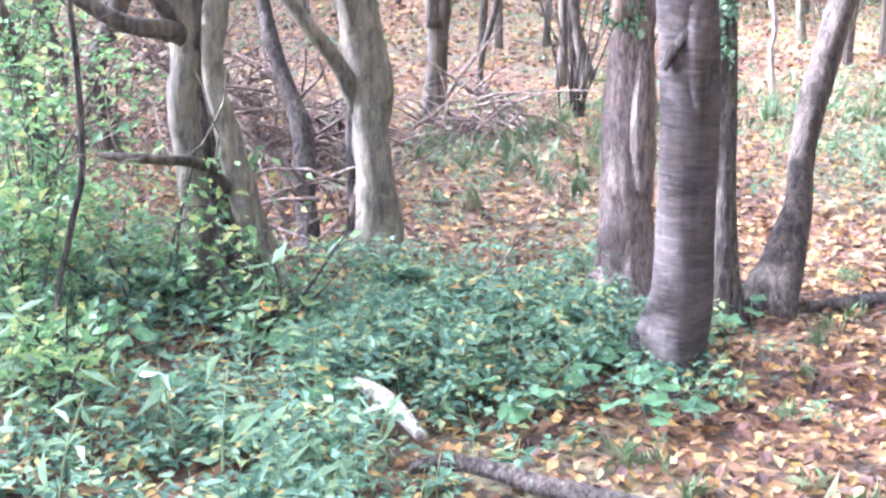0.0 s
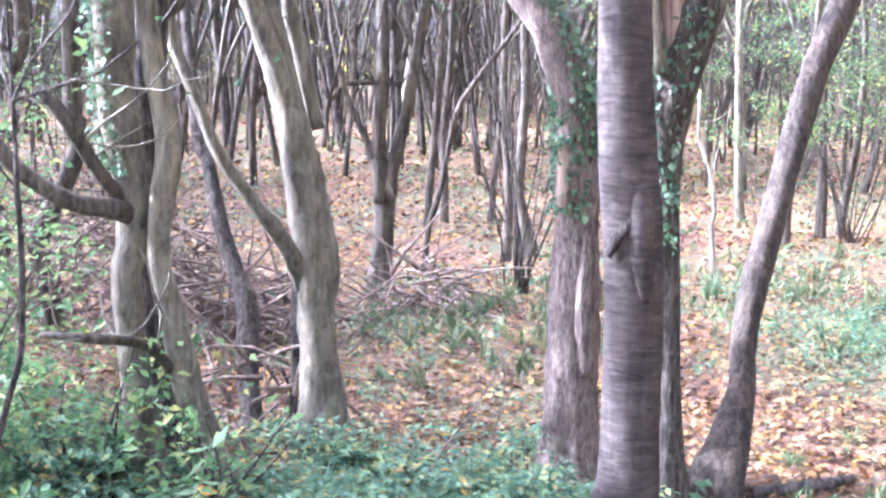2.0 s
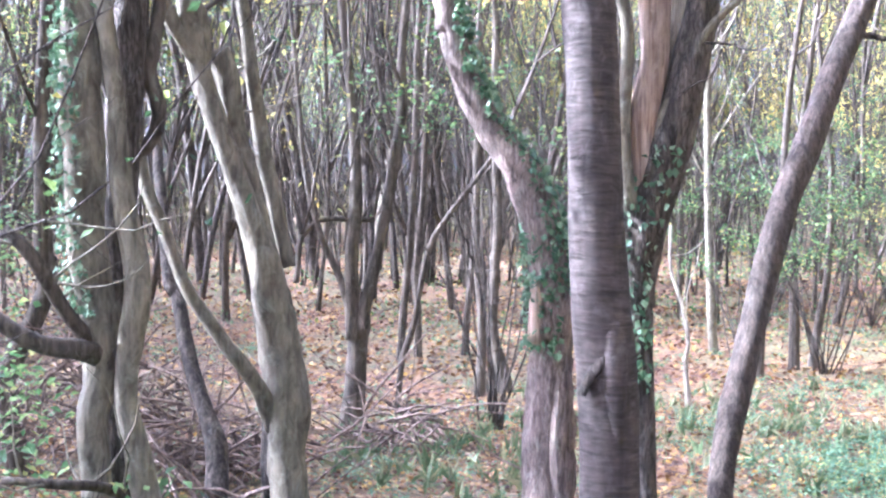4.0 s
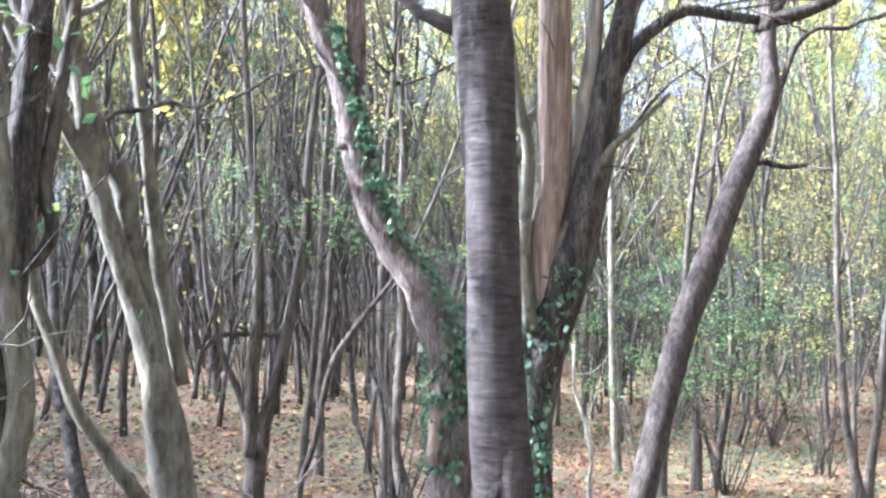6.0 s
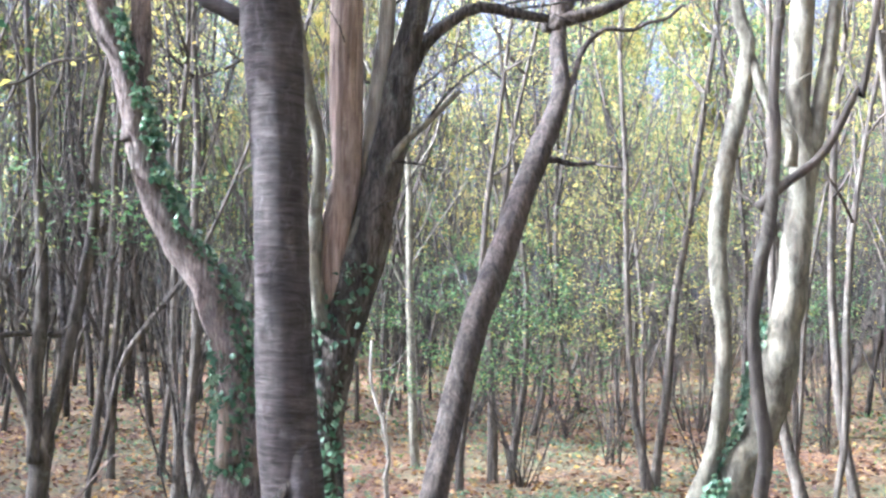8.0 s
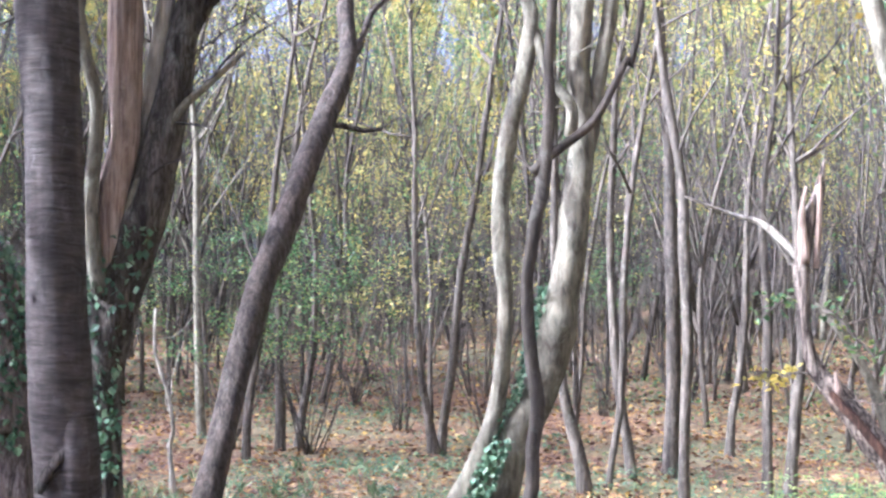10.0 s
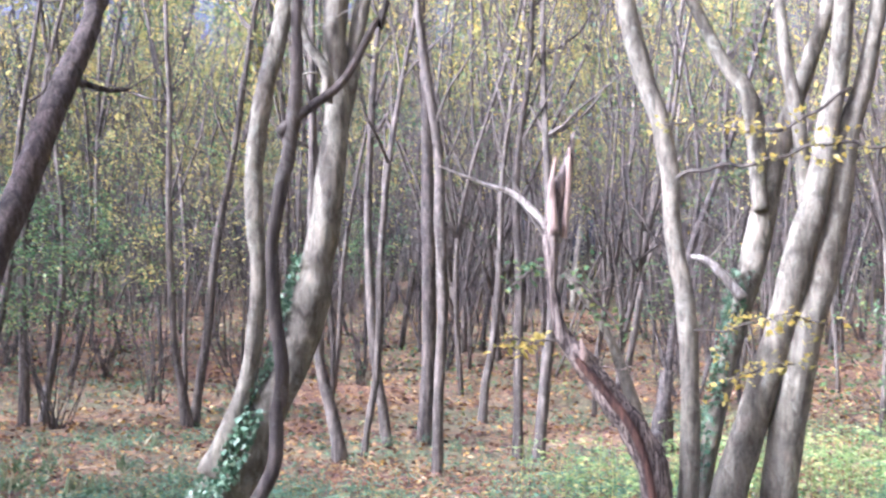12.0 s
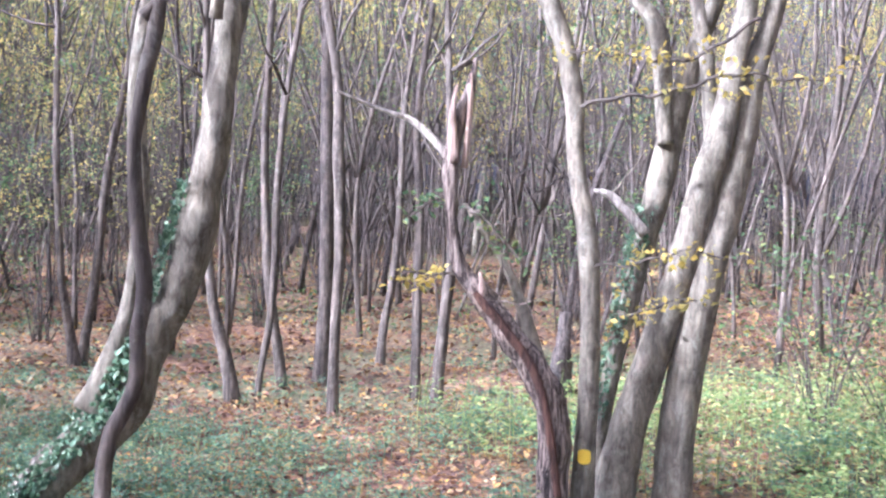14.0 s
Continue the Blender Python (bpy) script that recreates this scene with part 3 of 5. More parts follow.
YTREE = dict(at=(-0.07, 9.80), face=0.4, stems=[
    ("trunk", 0.0, 0.0, [(0.00, 0.01, 0.109), (0.01, 0.30, 0.082), (0.04, 0.69, 0.077), (0.06, 0.84, 0.077), (0.07, 0.96, 0.051), (0.07, 1.07, 0.013)]),
    ("limb", 0.0, 0.0, [(0.00, 0.85, 0.047), (-0.09, 1.13, 0.030), (-0.26, 1.51, 0.023), (-0.37, 1.93, 0.019), (-0.43, 2.48, 0.017)]),
    ("limb", 0.0, 0.0, [(0.00, 0.83, 0.060), (-0.02, 1.22, 0.053), (0.01, 1.86, 0.047), (-0.03, 2.48, 0.038), (-0.06, 2.72, 0.034), (-0.12, 3.27, 0.030), (-0.19, 4.13, 0.021)]),
    ("limb", 0.0, 0.0, [(0.05, 0.83, 0.056), (0.13, 1.13, 0.047), (0.23, 1.65, 0.043), (0.31, 2.16, 0.045), (0.35, 2.49, 0.042), (0.34, 2.86, 0.032), (0.38, 3.38, 0.026), (0.43, 3.99, 0.019)]),
    ("limb", 0.0, 0.0, [(-0.43, 1.19, 0.021), (-0.40, 1.48, 0.021), (-0.28, 1.60, 0.021), (-0.06, 1.62, 0.021), (0.15, 1.61, 0.017)]),
])
SAPLING_A = dict(at=(0.30, 10.60), face=-1.6, stems=[
    ("trunk", 0.0, 0.0, [(0.00, 0.11, 0.026), (0.03, 0.44, 0.026), (0.12, 0.72, 0.026), (0.23, 1.33, 0.025), (0.41, 1.65, 0.023), (0.77, 2.16, 0.018)]),
])
PAIR_A = dict(at=(1.10, 11.95), face=-5.3, stems=[
    ("trunk", 0.0, 0.0, [(0.00, 0.10, 0.048), (0.01, 0.61, 0.040), (-0.06, 1.50, 0.034), (-0.06, 2.69, 0.031)]),
])
PAIR_B = dict(at=(1.32, 12.23), face=-6.2, stems=[
    ("trunk", 0.0, 0.0, [(0.00, 0.21, 0.081), (-0.08, 0.59, 0.054), (-0.07, 1.13, 0.048), (-0.05, 1.66, 0.045), (-0.10, 2.71, 0.040)]),
])
POLE_A = dict(at=(0.45, 14.49), face=-1.8, stems=[
    ("trunk", 0.0, 0.0, [(0.00, 0.45, 0.045), (0.04, 1.01, 0.041), (0.08, 1.64, 0.041), (0.12, 2.89, 0.038)]),
])
POLE_B = dict(at=(0.64, 14.99), face=-2.5, stems=[
    ("trunk", 0.0, 0.0, [(0.00, 0.56, 0.043), (-0.03, 1.06, 0.039), (0.04, 1.97, 0.036), (0.05, 2.93, 0.032)]),
])
POLE_C = dict(at=(1.21, 14.95), face=-4.6, stems=[
    ("trunk", 0.0, 0.0, [(0.00, 0.44, 0.040), (0.05, 1.07, 0.033), (0.08, 1.98, 0.033), (-0.00, 2.94, 0.029)]),
])
WHITE_POLE = dict(at=(4.37, 15.91), face=-15.4, stems=[
    ("trunk", 0.0, 0.0, [(0.00, 0.31, 0.057), (-0.07, 1.70, 0.049), (-0.11, 3.08, 0.045)]),
])
WHITE_TWIG = dict(at=(2.88, 11.24), face=-14.4, stems=[
    ("trunk", 0.0, 0.0, [(0.00, 0.18, 0.025), (-0.03, 0.44, 0.020), (-0.00, 0.57, 0.020), (-0.07, 0.94, 0.017), (-0.17, 1.24, 0.015), (-0.18, 1.63, 0.012)]),
])
IVYTREE = dict(at=(2.98, 6.34), face=-23.5, stems=[
    ("trunk", 0.0, 0.0, [(0.00, 0.23, 0.115), (0.36, 0.61, 0.124), (0.46, 0.90, 0.109), (0.62, 1.20, 0.092), (0.70, 1.49, 0.110), (0.74, 1.73, 0.090), (0.78, 1.97, 0.084), (0.81, 2.27, 0.075), (0.83, 2.58, 0.068), (0.81, 2.88, 0.066), (0.82, 3.18, 0.066)]),
    ("stem", -0.03, 0.0, [(0.21, 0.61, 0.080), (0.32, 0.88, 0.058), (0.40, 1.16, 0.045), (0.43, 1.64, 0.041), (0.40, 1.96, 0.046), (0.40, 2.26, 0.047), (0.45, 2.62, 0.047), (0.51, 2.89, 0.045), (0.55, 3.18, 0.038), (0.51, 3.33, 0.033), (0.48, 3.54, 0.030)]),
    ("limb", 0.0, 0.0, [(0.81, 2.33, 0.045), (0.88, 2.58, 0.045), (0.92, 2.88, 0.042), (0.97, 3.19, 0.039)]),
    ("limb", -0.15, 0.0, [(0.57, 3.10, 0.029), (0.65, 2.86, 0.026), (0.75, 2.70, 0.029), (0.75, 2.54, 0.032)]),
])
NEARSTEM = dict(at=(1.61, 2.88), face=-27.3, stems=[
    ("trunk", 0.0, 0.0, [(0.00, 1.06, 0.018), (0.03, 1.14, 0.018), (0.06, 1.24, 0.018), (0.06, 1.37, 0.018), (0.07, 1.47, 0.018), (0.05, 1.61, 0.017), (0.04, 1.73, 0.015), (0.06, 1.87, 0.017), (0.08, 2.03, 0.017), (0.09, 2.21, 0.013), (0.09, 2.34, 0.012)]),
    ("limb", 0.0, 0.0, [(0.09, 2.02, 0.013), (0.13, 2.05, 0.012), (0.18, 2.10, 0.011), (0.23, 2.19, 0.010), (0.28, 2.30, 0.010), (0.30, 2.38, 0.008)]),
])
SNAG = dict(at=(5.23, 5.10), face=-45.8, stems=[
    ("trunk", 0.0, 0.0, [(0.00, 0.21, 0.083), (0.00, 0.62, 0.082), (-0.10, 0.86, 0.076), (-0.25, 1.06, 0.070), (-0.39, 1.24, 0.061), (-0.51, 1.39, 0.043), (-0.57, 1.63, 0.031), (-0.58, 1.94, 0.040), (-0.55, 2.16, 0.040), (-0.50, 2.31, 0.029), (-0.47, 2.50, 0.008)]),
    ("splinter", -0.06, 0.0, [(-0.56, 1.94, 0.024), (-0.58, 2.19, 0.020), (-0.56, 2.35, 0.006)]),
    ("pale_stem", 0.25, 0.0, [(-0.00, 0.61, 0.041), (-0.14, 1.04, 0.038), (-0.27, 1.37, 0.025), (-0.47, 1.67, 0.018), (-0.53, 1.73, 0.013)]),
    ("arm", 0.0, 0.0, [(-0.58, 1.94, 0.025), (-0.64, 2.02, 0.022), (-0.73, 2.11, 0.020), (-0.81, 2.17, 0.017), (-0.95, 2.21, 0.012), (-1.21, 2.31, 0.006)]),
    # the hollow is a raised strip; its darkness is put into the colour
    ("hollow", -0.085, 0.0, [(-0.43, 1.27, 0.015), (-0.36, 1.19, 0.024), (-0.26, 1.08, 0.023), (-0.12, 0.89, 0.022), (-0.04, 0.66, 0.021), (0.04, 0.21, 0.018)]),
    ("splinter", -0.03, 0.0, [(-0.51, 1.94, 0.018), (-0.49, 2.22, 0.015), (-0.49, 2.40, 0.005)]),
    ("splinter", -0.06, 0.0, [(-0.41, 1.21, 0.021), (-0.39, 1.27, 0.018), (-0.41, 1.36, 0.006)]),
    ("green_branch", 0.0, 0.0, [(-0.54, 1.70, 0.012), (-0.67, 1.73, 0.009), (-0.79, 1.64, 0.006)]),
    ("green_branch", 0.0, 0.0, [(-0.48, 1.67, 0.012), (-0.36, 1.61, 0.009), (-0.17, 1.43, 0.006)]),
    ("leafy_branch", 0.0, 0.0, [(-0.49, 1.33, 0.008), (-0.66, 1.38, 0.006), (-0.82, 1.37, 0.005)]),
])
BEECH = dict(at=(5.74, 5.13), face=-48.0, stems=[
    ("trunk", 0.0, 0.0, [(0.00, 0.09, 0.133), (0.07, 0.50, 0.104), (0.19, 0.89, 0.095), (0.32, 1.33, 0.088), (0.37, 1.55, 0.086), (0.44, 1.87, 0.085), (0.53, 2.18, 0.075), (0.59, 2.58, 0.062), (0.64, 2.89, 0.059)]),
    ("stem", 0.05, 0.0, [(0.33, 0.08, 0.111), (0.35, 0.54, 0.105), (0.41, 1.01, 0.104), (0.47, 1.39, 0.101), (0.56, 1.71, 0.088), (0.63, 2.06, 0.079), (0.69, 2.50, 0.069), (0.80, 2.90, 0.050)]),
    ("slender_stem", -0.3, 0.0, [(-0.16, 0.14, 0.061), (-0.14, 0.72, 0.055), (-0.15, 1.18, 0.053), (-0.18, 1.55, 0.055), (-0.25, 1.94, 0.046), (-0.27, 2.25, 0.052), (-0.33, 2.55, 0.052), (-0.44, 2.86, 0.055)]),
    ("back_stem", 0.35, 0.0, [(-0.09, 0.38, 0.057), (-0.04, 0.68, 0.053), (0.05, 1.11, 0.053), (0.14, 1.55, 0.063), (0.22, 1.91, 0.079), (0.30, 2.30, 0.069), (0.41, 2.70, 0.059), (0.50, 2.96, 0.049)]),
    ("stub", 0.2, 0.0, [(0.09, 1.64, 0.032), (0.01, 1.73, 0.029), (-0.07, 1.80, 0.024), (-0.16, 1.82, 0.010)]),
    ("limb", 0.3, 0.0, [(0.23, 2.20, 0.049), (0.19, 2.63, 0.056), (0.13, 2.82, 0.049), (-0.00, 2.99, 0.039)]),
    ("limb", 0.1, 0.0, [(0.48, 2.03, 0.041), (0.44, 2.53, 0.041), (0.39, 2.79, 0.038), (0.35, 2.98, 0.035)]),
    ("leafy_branch", -0.5, 0.0, [(-0.23, 2.20, 0.012), (0.12, 2.31, 0.010), (0.43, 2.37, 0.009), (0.83, 2.40, 0.007), (1.22, 2.45, 0.004)]),
    ("leafy_branch", -0.4, 0.0, [(0.67, 2.68, 0.010), (0.32, 2.52, 0.009), (0.06, 2.47, 0.007), (-0.30, 2.55, 0.005)]),
    ("leafy_branch", -0.5, 0.0, [(-0.13, 1.40, 0.007), (0.27, 1.49, 0.006), (0.56, 1.44, 0.004)]),
    ("leafy_branch", -0.4, 0.0, [(0.05, 1.16, 0.006), (0.22, 1.24, 0.006), (0.40, 1.24, 0.004)]),
    ("twig_fork", -0.1, 0.0, [(-0.24, 1.81, 0.013), (-0.32, 1.90, 0.009), (-0.38, 1.95, 0.008), (-0.49, 2.07, 0.005)]),
    ("twig_fork", -0.1, 0.0, [(-0.32, 1.90, 0.009), (-0.38, 1.83, 0.008), (-0.49, 1.76, 0.005)]),
])
VPAIR_A = dict(at=(6.28, 13.18), face=-25.2, stems=[
    ("trunk", 0.0, 0.0, [(0.00, 0.07, 0.068), (-0.05, 0.41, 0.053), (-0.14, 0.91, 0.043), (-0.22, 1.96, 0.037), (-0.25, 2.89, 0.034)]),
])
VPAIR_B = dict(at=(6.44, 13.33), face=-25.5, stems=[
    ("trunk", 0.0, 0.0, [(0.00, 0.04, 0.063), (0.06, 0.52, 0.054), (0.13, 1.03, 0.051), (0.20, 1.98, 0.044), (0.38, 3.12, 0.038)]),
])
FAR_C = dict(at=(6.26, 10.00), face=-31.8, stems=[
    ("trunk", 0.0, 0.0, [(0.00, 0.19, 0.061), (-0.07, 0.47, 0.056), (-0.15, 0.77, 0.048), (-0.21, 1.17, 0.043), (-0.27, 1.93, 0.038)]),
])
FAR_D = dict(at=(6.76, 9.18), face=-36.2, stems=[
    ("trunk", 0.0, 0.0, [(0.00, 0.20, 0.049), (0.00, 0.72, 0.044), (0.02, 1.45, 0.049), (-0.02, 2.19, 0.049), (-0.04, 2.77, 0.042), (-0.17, 3.51, 0.037), (-0.26, 4.15, 0.030)]),
])
FAR_E = dict(at=(7.95, 11.03), face=-35.6, stems=[
    ("trunk", 0.0, 0.0, [(0.00, 0.29, 0.082), (0.02, 1.11, 0.073), (-0.01, 2.29, 0.070), (-0.06, 3.46, 0.053), (-0.14, 4.65, 0.041)]),
])
FAR_F = dict(at=(7.27, 10.78), face=-33.8, stems=[
    ("trunk", 0.0, 0.0, [(0.00, 0.28, 0.056), (-0.09, 0.79, 0.050), (-0.15, 1.35, 0.045), (-0.20, 2.25, 0.039)]),
])
FAR_G = dict(at=(6.69, 10.20), face=-33.0, stems=[
    ("trunk", 0.0, 0.0, [(0.00, 0.21, 0.031), (0.07, 0.69, 0.034), (0.10, 1.16, 0.037), (0.10, 1.95, 0.032)]),
])
FAR_H = dict(at=(8.10, 9.39), face=-40.7, stems=[
    ("trunk", 0.0, 0.0, [(0.00, 0.25, 0.058), (0.05, 0.87, 0.053), (0.09, 1.40, 0.042), (0.05, 2.25, 0.037)]),
])
FAR_I = dict(at=(8.07, 9.68), face=-39.7, stems=[
    ("trunk", 0.0, 0.0, [(0.00, 0.22, 0.048), (-0.01, 0.90, 0.049), (-0.01, 1.71, 0.040), (-0.06, 2.52, 0.035)]),
])
FAR_J = dict(at=(9.31, 11.76), face=-38.3, stems=[
    ("trunk", 0.0, 0.0, [(0.00, 0.46, 0.048), (0.08, 0.94, 0.045), (0.13, 1.72, 0.039), (0.14, 2.69, 0.032)]),
])
FAR_K = dict(at=(5.22, 14.60), face=-19.3, stems=[
    ("trunk", 0.0, 0.0, [(0.00, 0.22, 0.052), (0.06, 0.66, 0.049), (0.13, 1.24, 0.039), (0.14, 2.28, 0.032)]),
])
FAR_L = dict(at=(4.84, 14.20), face=-18.4, stems=[
    ("trunk", 0.0, 0.0, [(0.00, 0.29, 0.062), (-0.01, 0.75, 0.056), (-0.05, 1.37, 0.047), (-0.03, 2.25, 0.037)]),
])
FAR_M = dict(at=(4.20, 13.35), face=-17.0, stems=[
    ("trunk", 0.0, 0.0, [(0.00, 0.53, 0.046), (0.06, 1.04, 0.043), (0.15, 1.62, 0.041), (0.21, 2.79, 0.032)]),
])
STUMP = dict(at=(9.49, 9.17), face=-45.8, stems=[
    ("trunk", 0.0, 0.0, [(0.00, 0.32, 0.101), (0.02, 0.54, 0.073), (0.04, 0.82, 0.061)]),
])
LEFT_A = dict(at=(-2.15, 8.22), face=14.7, stems=[
    ("trunk", 0.0, 0.0, [(0.00, -0.60, 0.086), (0.01, -0.18, 0.066), (-0.02, 0.30, 0.069), (-0.08, 0.56, 0.068), (0.07, 0.90, 0.065), (0.17, 1.15, 0.061), (0.21, 1.39, 0.057), (0.16, 1.26, 0.061), (0.15, 1.79, 0.057), (0.14, 2.32, 0.053)]),
])
LEFT_B = dict(at=(-2.85, 9.06), face=17.4, stems=[
    ("trunk", 0.0, 0.0, [(0.00, -0.40, 0.081), (-0.02, -0.07, 0.069), (0.15, 0.46, 0.068), (0.07, 0.78, 0.067), (0.02, 1.13, 0.063), (-0.02, 1.37, 0.058), (0.29, 1.80, 0.055), (0.27, 2.38, 0.051)]),
])
LEFT_C = dict(at=(-2.10, 6.68), face=17.4, stems=[
    ("trunk", 0.0, 0.0, [(0.00, 0.14, 0.051), (-0.04, 0.47, 0.053), (-0.08, 0.68, 0.053), (-0.12, 0.86, 0.052), (-0.21, 1.15, 0.043)]),
])
LEFT_SAPLING = dict(at=(-1.37, 4.39), face=17.2, stems=[
    ("trunk", 0.0, 0.0, [(0.00, 0.24, 0.012), (0.05, 0.48, 0.012), (0.11, 0.72, 0.012), (0.12, 1.02, 0.011), (0.11, 1.23, 0.010), (0.11, 1.38, 0.008)]),
])


beech = {"": BEECH_BARK}
traced_tree("cherry_tree", CHERRY, "upright cherry trunk with dark horizontally banded bark", {"": CHERRY_BARK, "scar": DARK_BARK}, 28, 0.025, 0.035, 0.0, 0.45, leaf=YELLOW_LEAVES, seed=11, twigs=0, leaf_count=2600)
ash = traced_tree("split_tree", ASH, "hollow split trunk with furrowed pinkish bark and ivy", {"": ASH_BARK, "jagged_top": DEAD_WOOD}, 26, 0.03, 0.1, 0.13, 0.4, leaf=YELLOW_LEAVES, seed=12, short=(0,))
broken = traced_tree("broken_tree", BROKEN, "many-stemmed tree with a snapped bare stem beside the cherry", {"": DARK_BARK, "broken_stem": DEAD_WOOD, "pale_stem": PALE_WOOD, "side_stem": BEECH_BARK, "branch": BEECH_BARK}, 16, 0.04, 0.08, seed=13, leaf=YELLOW_LEAVES)
traced_tree("leaning_tree", LEAN, "slender crooked tree leaning over the leaf litter", {"": BROWN_BARK}, 18, 0.03, 0.06, 0.05, 0.3, leaf=YELLOW_LEAVES, seed=14, twigs=2, leaf_count=1500)
traced_tree("forked_tree", FORK, "grey hornbeam forking into several fluted pale stems", {"": BEECH_BARK, "back_trunk": DARK_BARK}, 20, 0.03, 0.12, 0.07, 0.3, leaf=YELLOW_LEAVES, seed=15, short=(2,), leaf_count=320)
# limbs take the darker young bark to stand in for the shade on them
twin = traced_tree("twin_tree", TWIN, "old hornbeam with two entwined trunks and low side limbs", {"": BEECH_BARK, "limb": POLE_BARK, "branch": POLE_BARK, "dark_stem": DARK_BARK}, 18, 0.03, 0.12, 0.06, 0.3, leaf=GREEN_LEAVES, seed=16, short=(4, 6), twigs=5)
traced_tree("dark_tree", DARK, "thin dark crooked trunk among brushwood", {"": DARK_BARK}, 12, 0.05, 0.14, leaf=YELLOW_LEAVES, seed=17)
traced_tree("y_shaped_tree", YTREE, "tree with one short trunk parting into upright stems", {"": POLE_BARK}, 12, 0.08, 0.1, leaf=YELLOW_LEAVES, seed=18, twigs=6, short=(0, 4), fan=12, low=1.6, leaf_count=500)
ivytree = traced_tree("ivy_tree", IVYTREE, "leaning fluted hornbeam with ivy climbing its foot", {"": BEECH_BARK}, 20, 0.03, 0.13, 0.03, 0.05, leaf=YELLOW_LEAVES, seed=19, short=(3,), leaf_count=2600)
traced_tree("thin_tree", NEARSTEM, "thin crooked grey sapling trunk with a forked top", {"": POLE_BARK}, 12, 0.03, 0.08, leaf=YELLOW_LEAVES, seed=20, flare=0.1, twigs=2, leaf_count=2200)
snag = traced_tree("dead_snag", SNAG, "dead splintered trunk with bare reddish heartwood", {"": SNAG_WOOD, "arm": PALE_WOOD, "splinter": DEAD_WOOD, "hollow": DARK_HOLLOW, "pale_stem": BEECH_BARK}, 16, 0.03, 0.16, 0.12, 0.05, leaf=None, seed=21, short=(0, 1, 2, 3), twigs=3)
beech_group = traced_tree("beech_group", BEECH, "cluster of smooth grey beech stems from one root", {"": BEECH_BARK, "stub": PALE_WOOD}, 18, 0.03, 0.07, 0.0, 0.3, leaf=YELLOW_LEAVES, seed=22, leaf_count=2600)
POLES = (SAPLING_A, PAIR_A, PAIR_B, POLE_A, POLE_B, POLE_C, WHITE_POLE, WHITE_TWIG, VPAIR_A, VPAIR_B, FAR_C, FAR_D, FAR_E, FAR_F, FAR_G, FAR_H, FAR_I, FAR_J, FAR_K, FAR_L, FAR_M, LEFT_A, LEFT_B, LEFT_C)
for k, plan in enumerate(POLES):
    pale = plan in (WHITE_POLE, WHITE_TWIG)
    traced_tree("young_tree", plan, "slim young tree with pale bark" if pale else "slim young woodland tree with grey-brown bark",
                {"": PALE_WOOD if plan is WHITE_TWIG else BEECH_BARK if pale else POLE_BARK}, 9, 0.12, 0.1, leaf=YELLOW_LEAVES, seed=40 + k,
                leaf_count=350, twigs=4, short=(0,) if plan is WHITE_TWIG else (), top=8.5, fan=0 if plan is WHITE_TWIG else 7)
traced_tree("tree_stump", STUMP, "grey broken stump on the leaf litter", {"": DARK_BARK}, 12, 0.06, 0.2, 0.1, seed=80, short=(0,), twigs=0)
traced_tree("sapling", LEFT_SAPLING, "thin sapling with yellow-green leaves in the undergrowth", {"": DARK_BARK}, 8, 0.05, 0.1, leaf=GREEN_LEAVES, seed=81, top=3.0, low=0.2, leaf_count=260, flare=0, twigs=8)


# ---- the wood behind ----
def young_tree_meshes(seed, tall, leafy, boughs=16, thick=(0.035, 0.075), low=4.8, size=0.085, forks=0, spray=1.0):
    """A slim tree that may part low down into several stems, with ascending boughs. spray: the share of twigs that bear leaves."""
    r = np.random.default_rng(seed)
    line = branchy((0, 0, -0.1), (r.normal(0, 0.08), r.normal(0, 0.08), 1), tall, r.uniform(*thick), r, up=0.25, bend=0.16, n=10)
    stems, small, tips = [smooth_line(line, 0.45)], [], []
    for _ in range(forks):
        g = stems[0][r.integers(2, max(3, len(stems[0]) // 3))]
        a, lean = r.uniform(0, 6.28), r.uniform(0.15, 0.5)
        b = branchy(g[:3], (math.cos(a) * lean, math.sin(a) * lean, 1), tall * r.uniform(0.5, 0.8), g[3] * r.uniform(0.55, 0.85), r, up=0.3, bend=0.18, n=9)
        stems.append(smooth_line(b, 0.45))
    trunk = joined([tube(q, 7 if k == 0 else 6, 0.1, seed=seed + k) for k, q in enumerate(stems)])
    for _ in range(boughs):
        q = stems[r.integers(0, len(stems))]
        g = q[r.integers(len(q) // 5, len(q) - 1)]
        a = r.uniform(0, 6.28)
        b = branchy(g[:3], (math.cos(a) * 0.5, math.sin(a) * 0.5, 0.9), r.uniform(0.9, 2.8), g[3] * 0.4 + 0.005, r, up=0.5, bend=0.28, n=6)
        small.append(tube(b, 4))
        tips.append(b[2:, :3])
        for _ in range(3):
            h = b[r.integers(2, 6)]
            a = r.uniform(0, 6.28)
            s = branchy(h[:3], (math.cos(a), math.sin(a), 0.6), r.uniform(0.4, 1.2), 0.006, r, up=0.3, bend=0.4, n=4)
            small.append(tube(s, 3))
            tips.append(s[1:, :3])
    pts = np.concatenate([t for t in tips if r.random() < spray])
    pts = pts[pts[:, 2] > low]
    c = pts[r.integers(0, len(pts), leafy)] + r.normal(0, 0.2, (leafy, 3)) * np.array([1, 1, 0.6])
    return trunk, joined(small), leaves(c, size, r, 0.4)


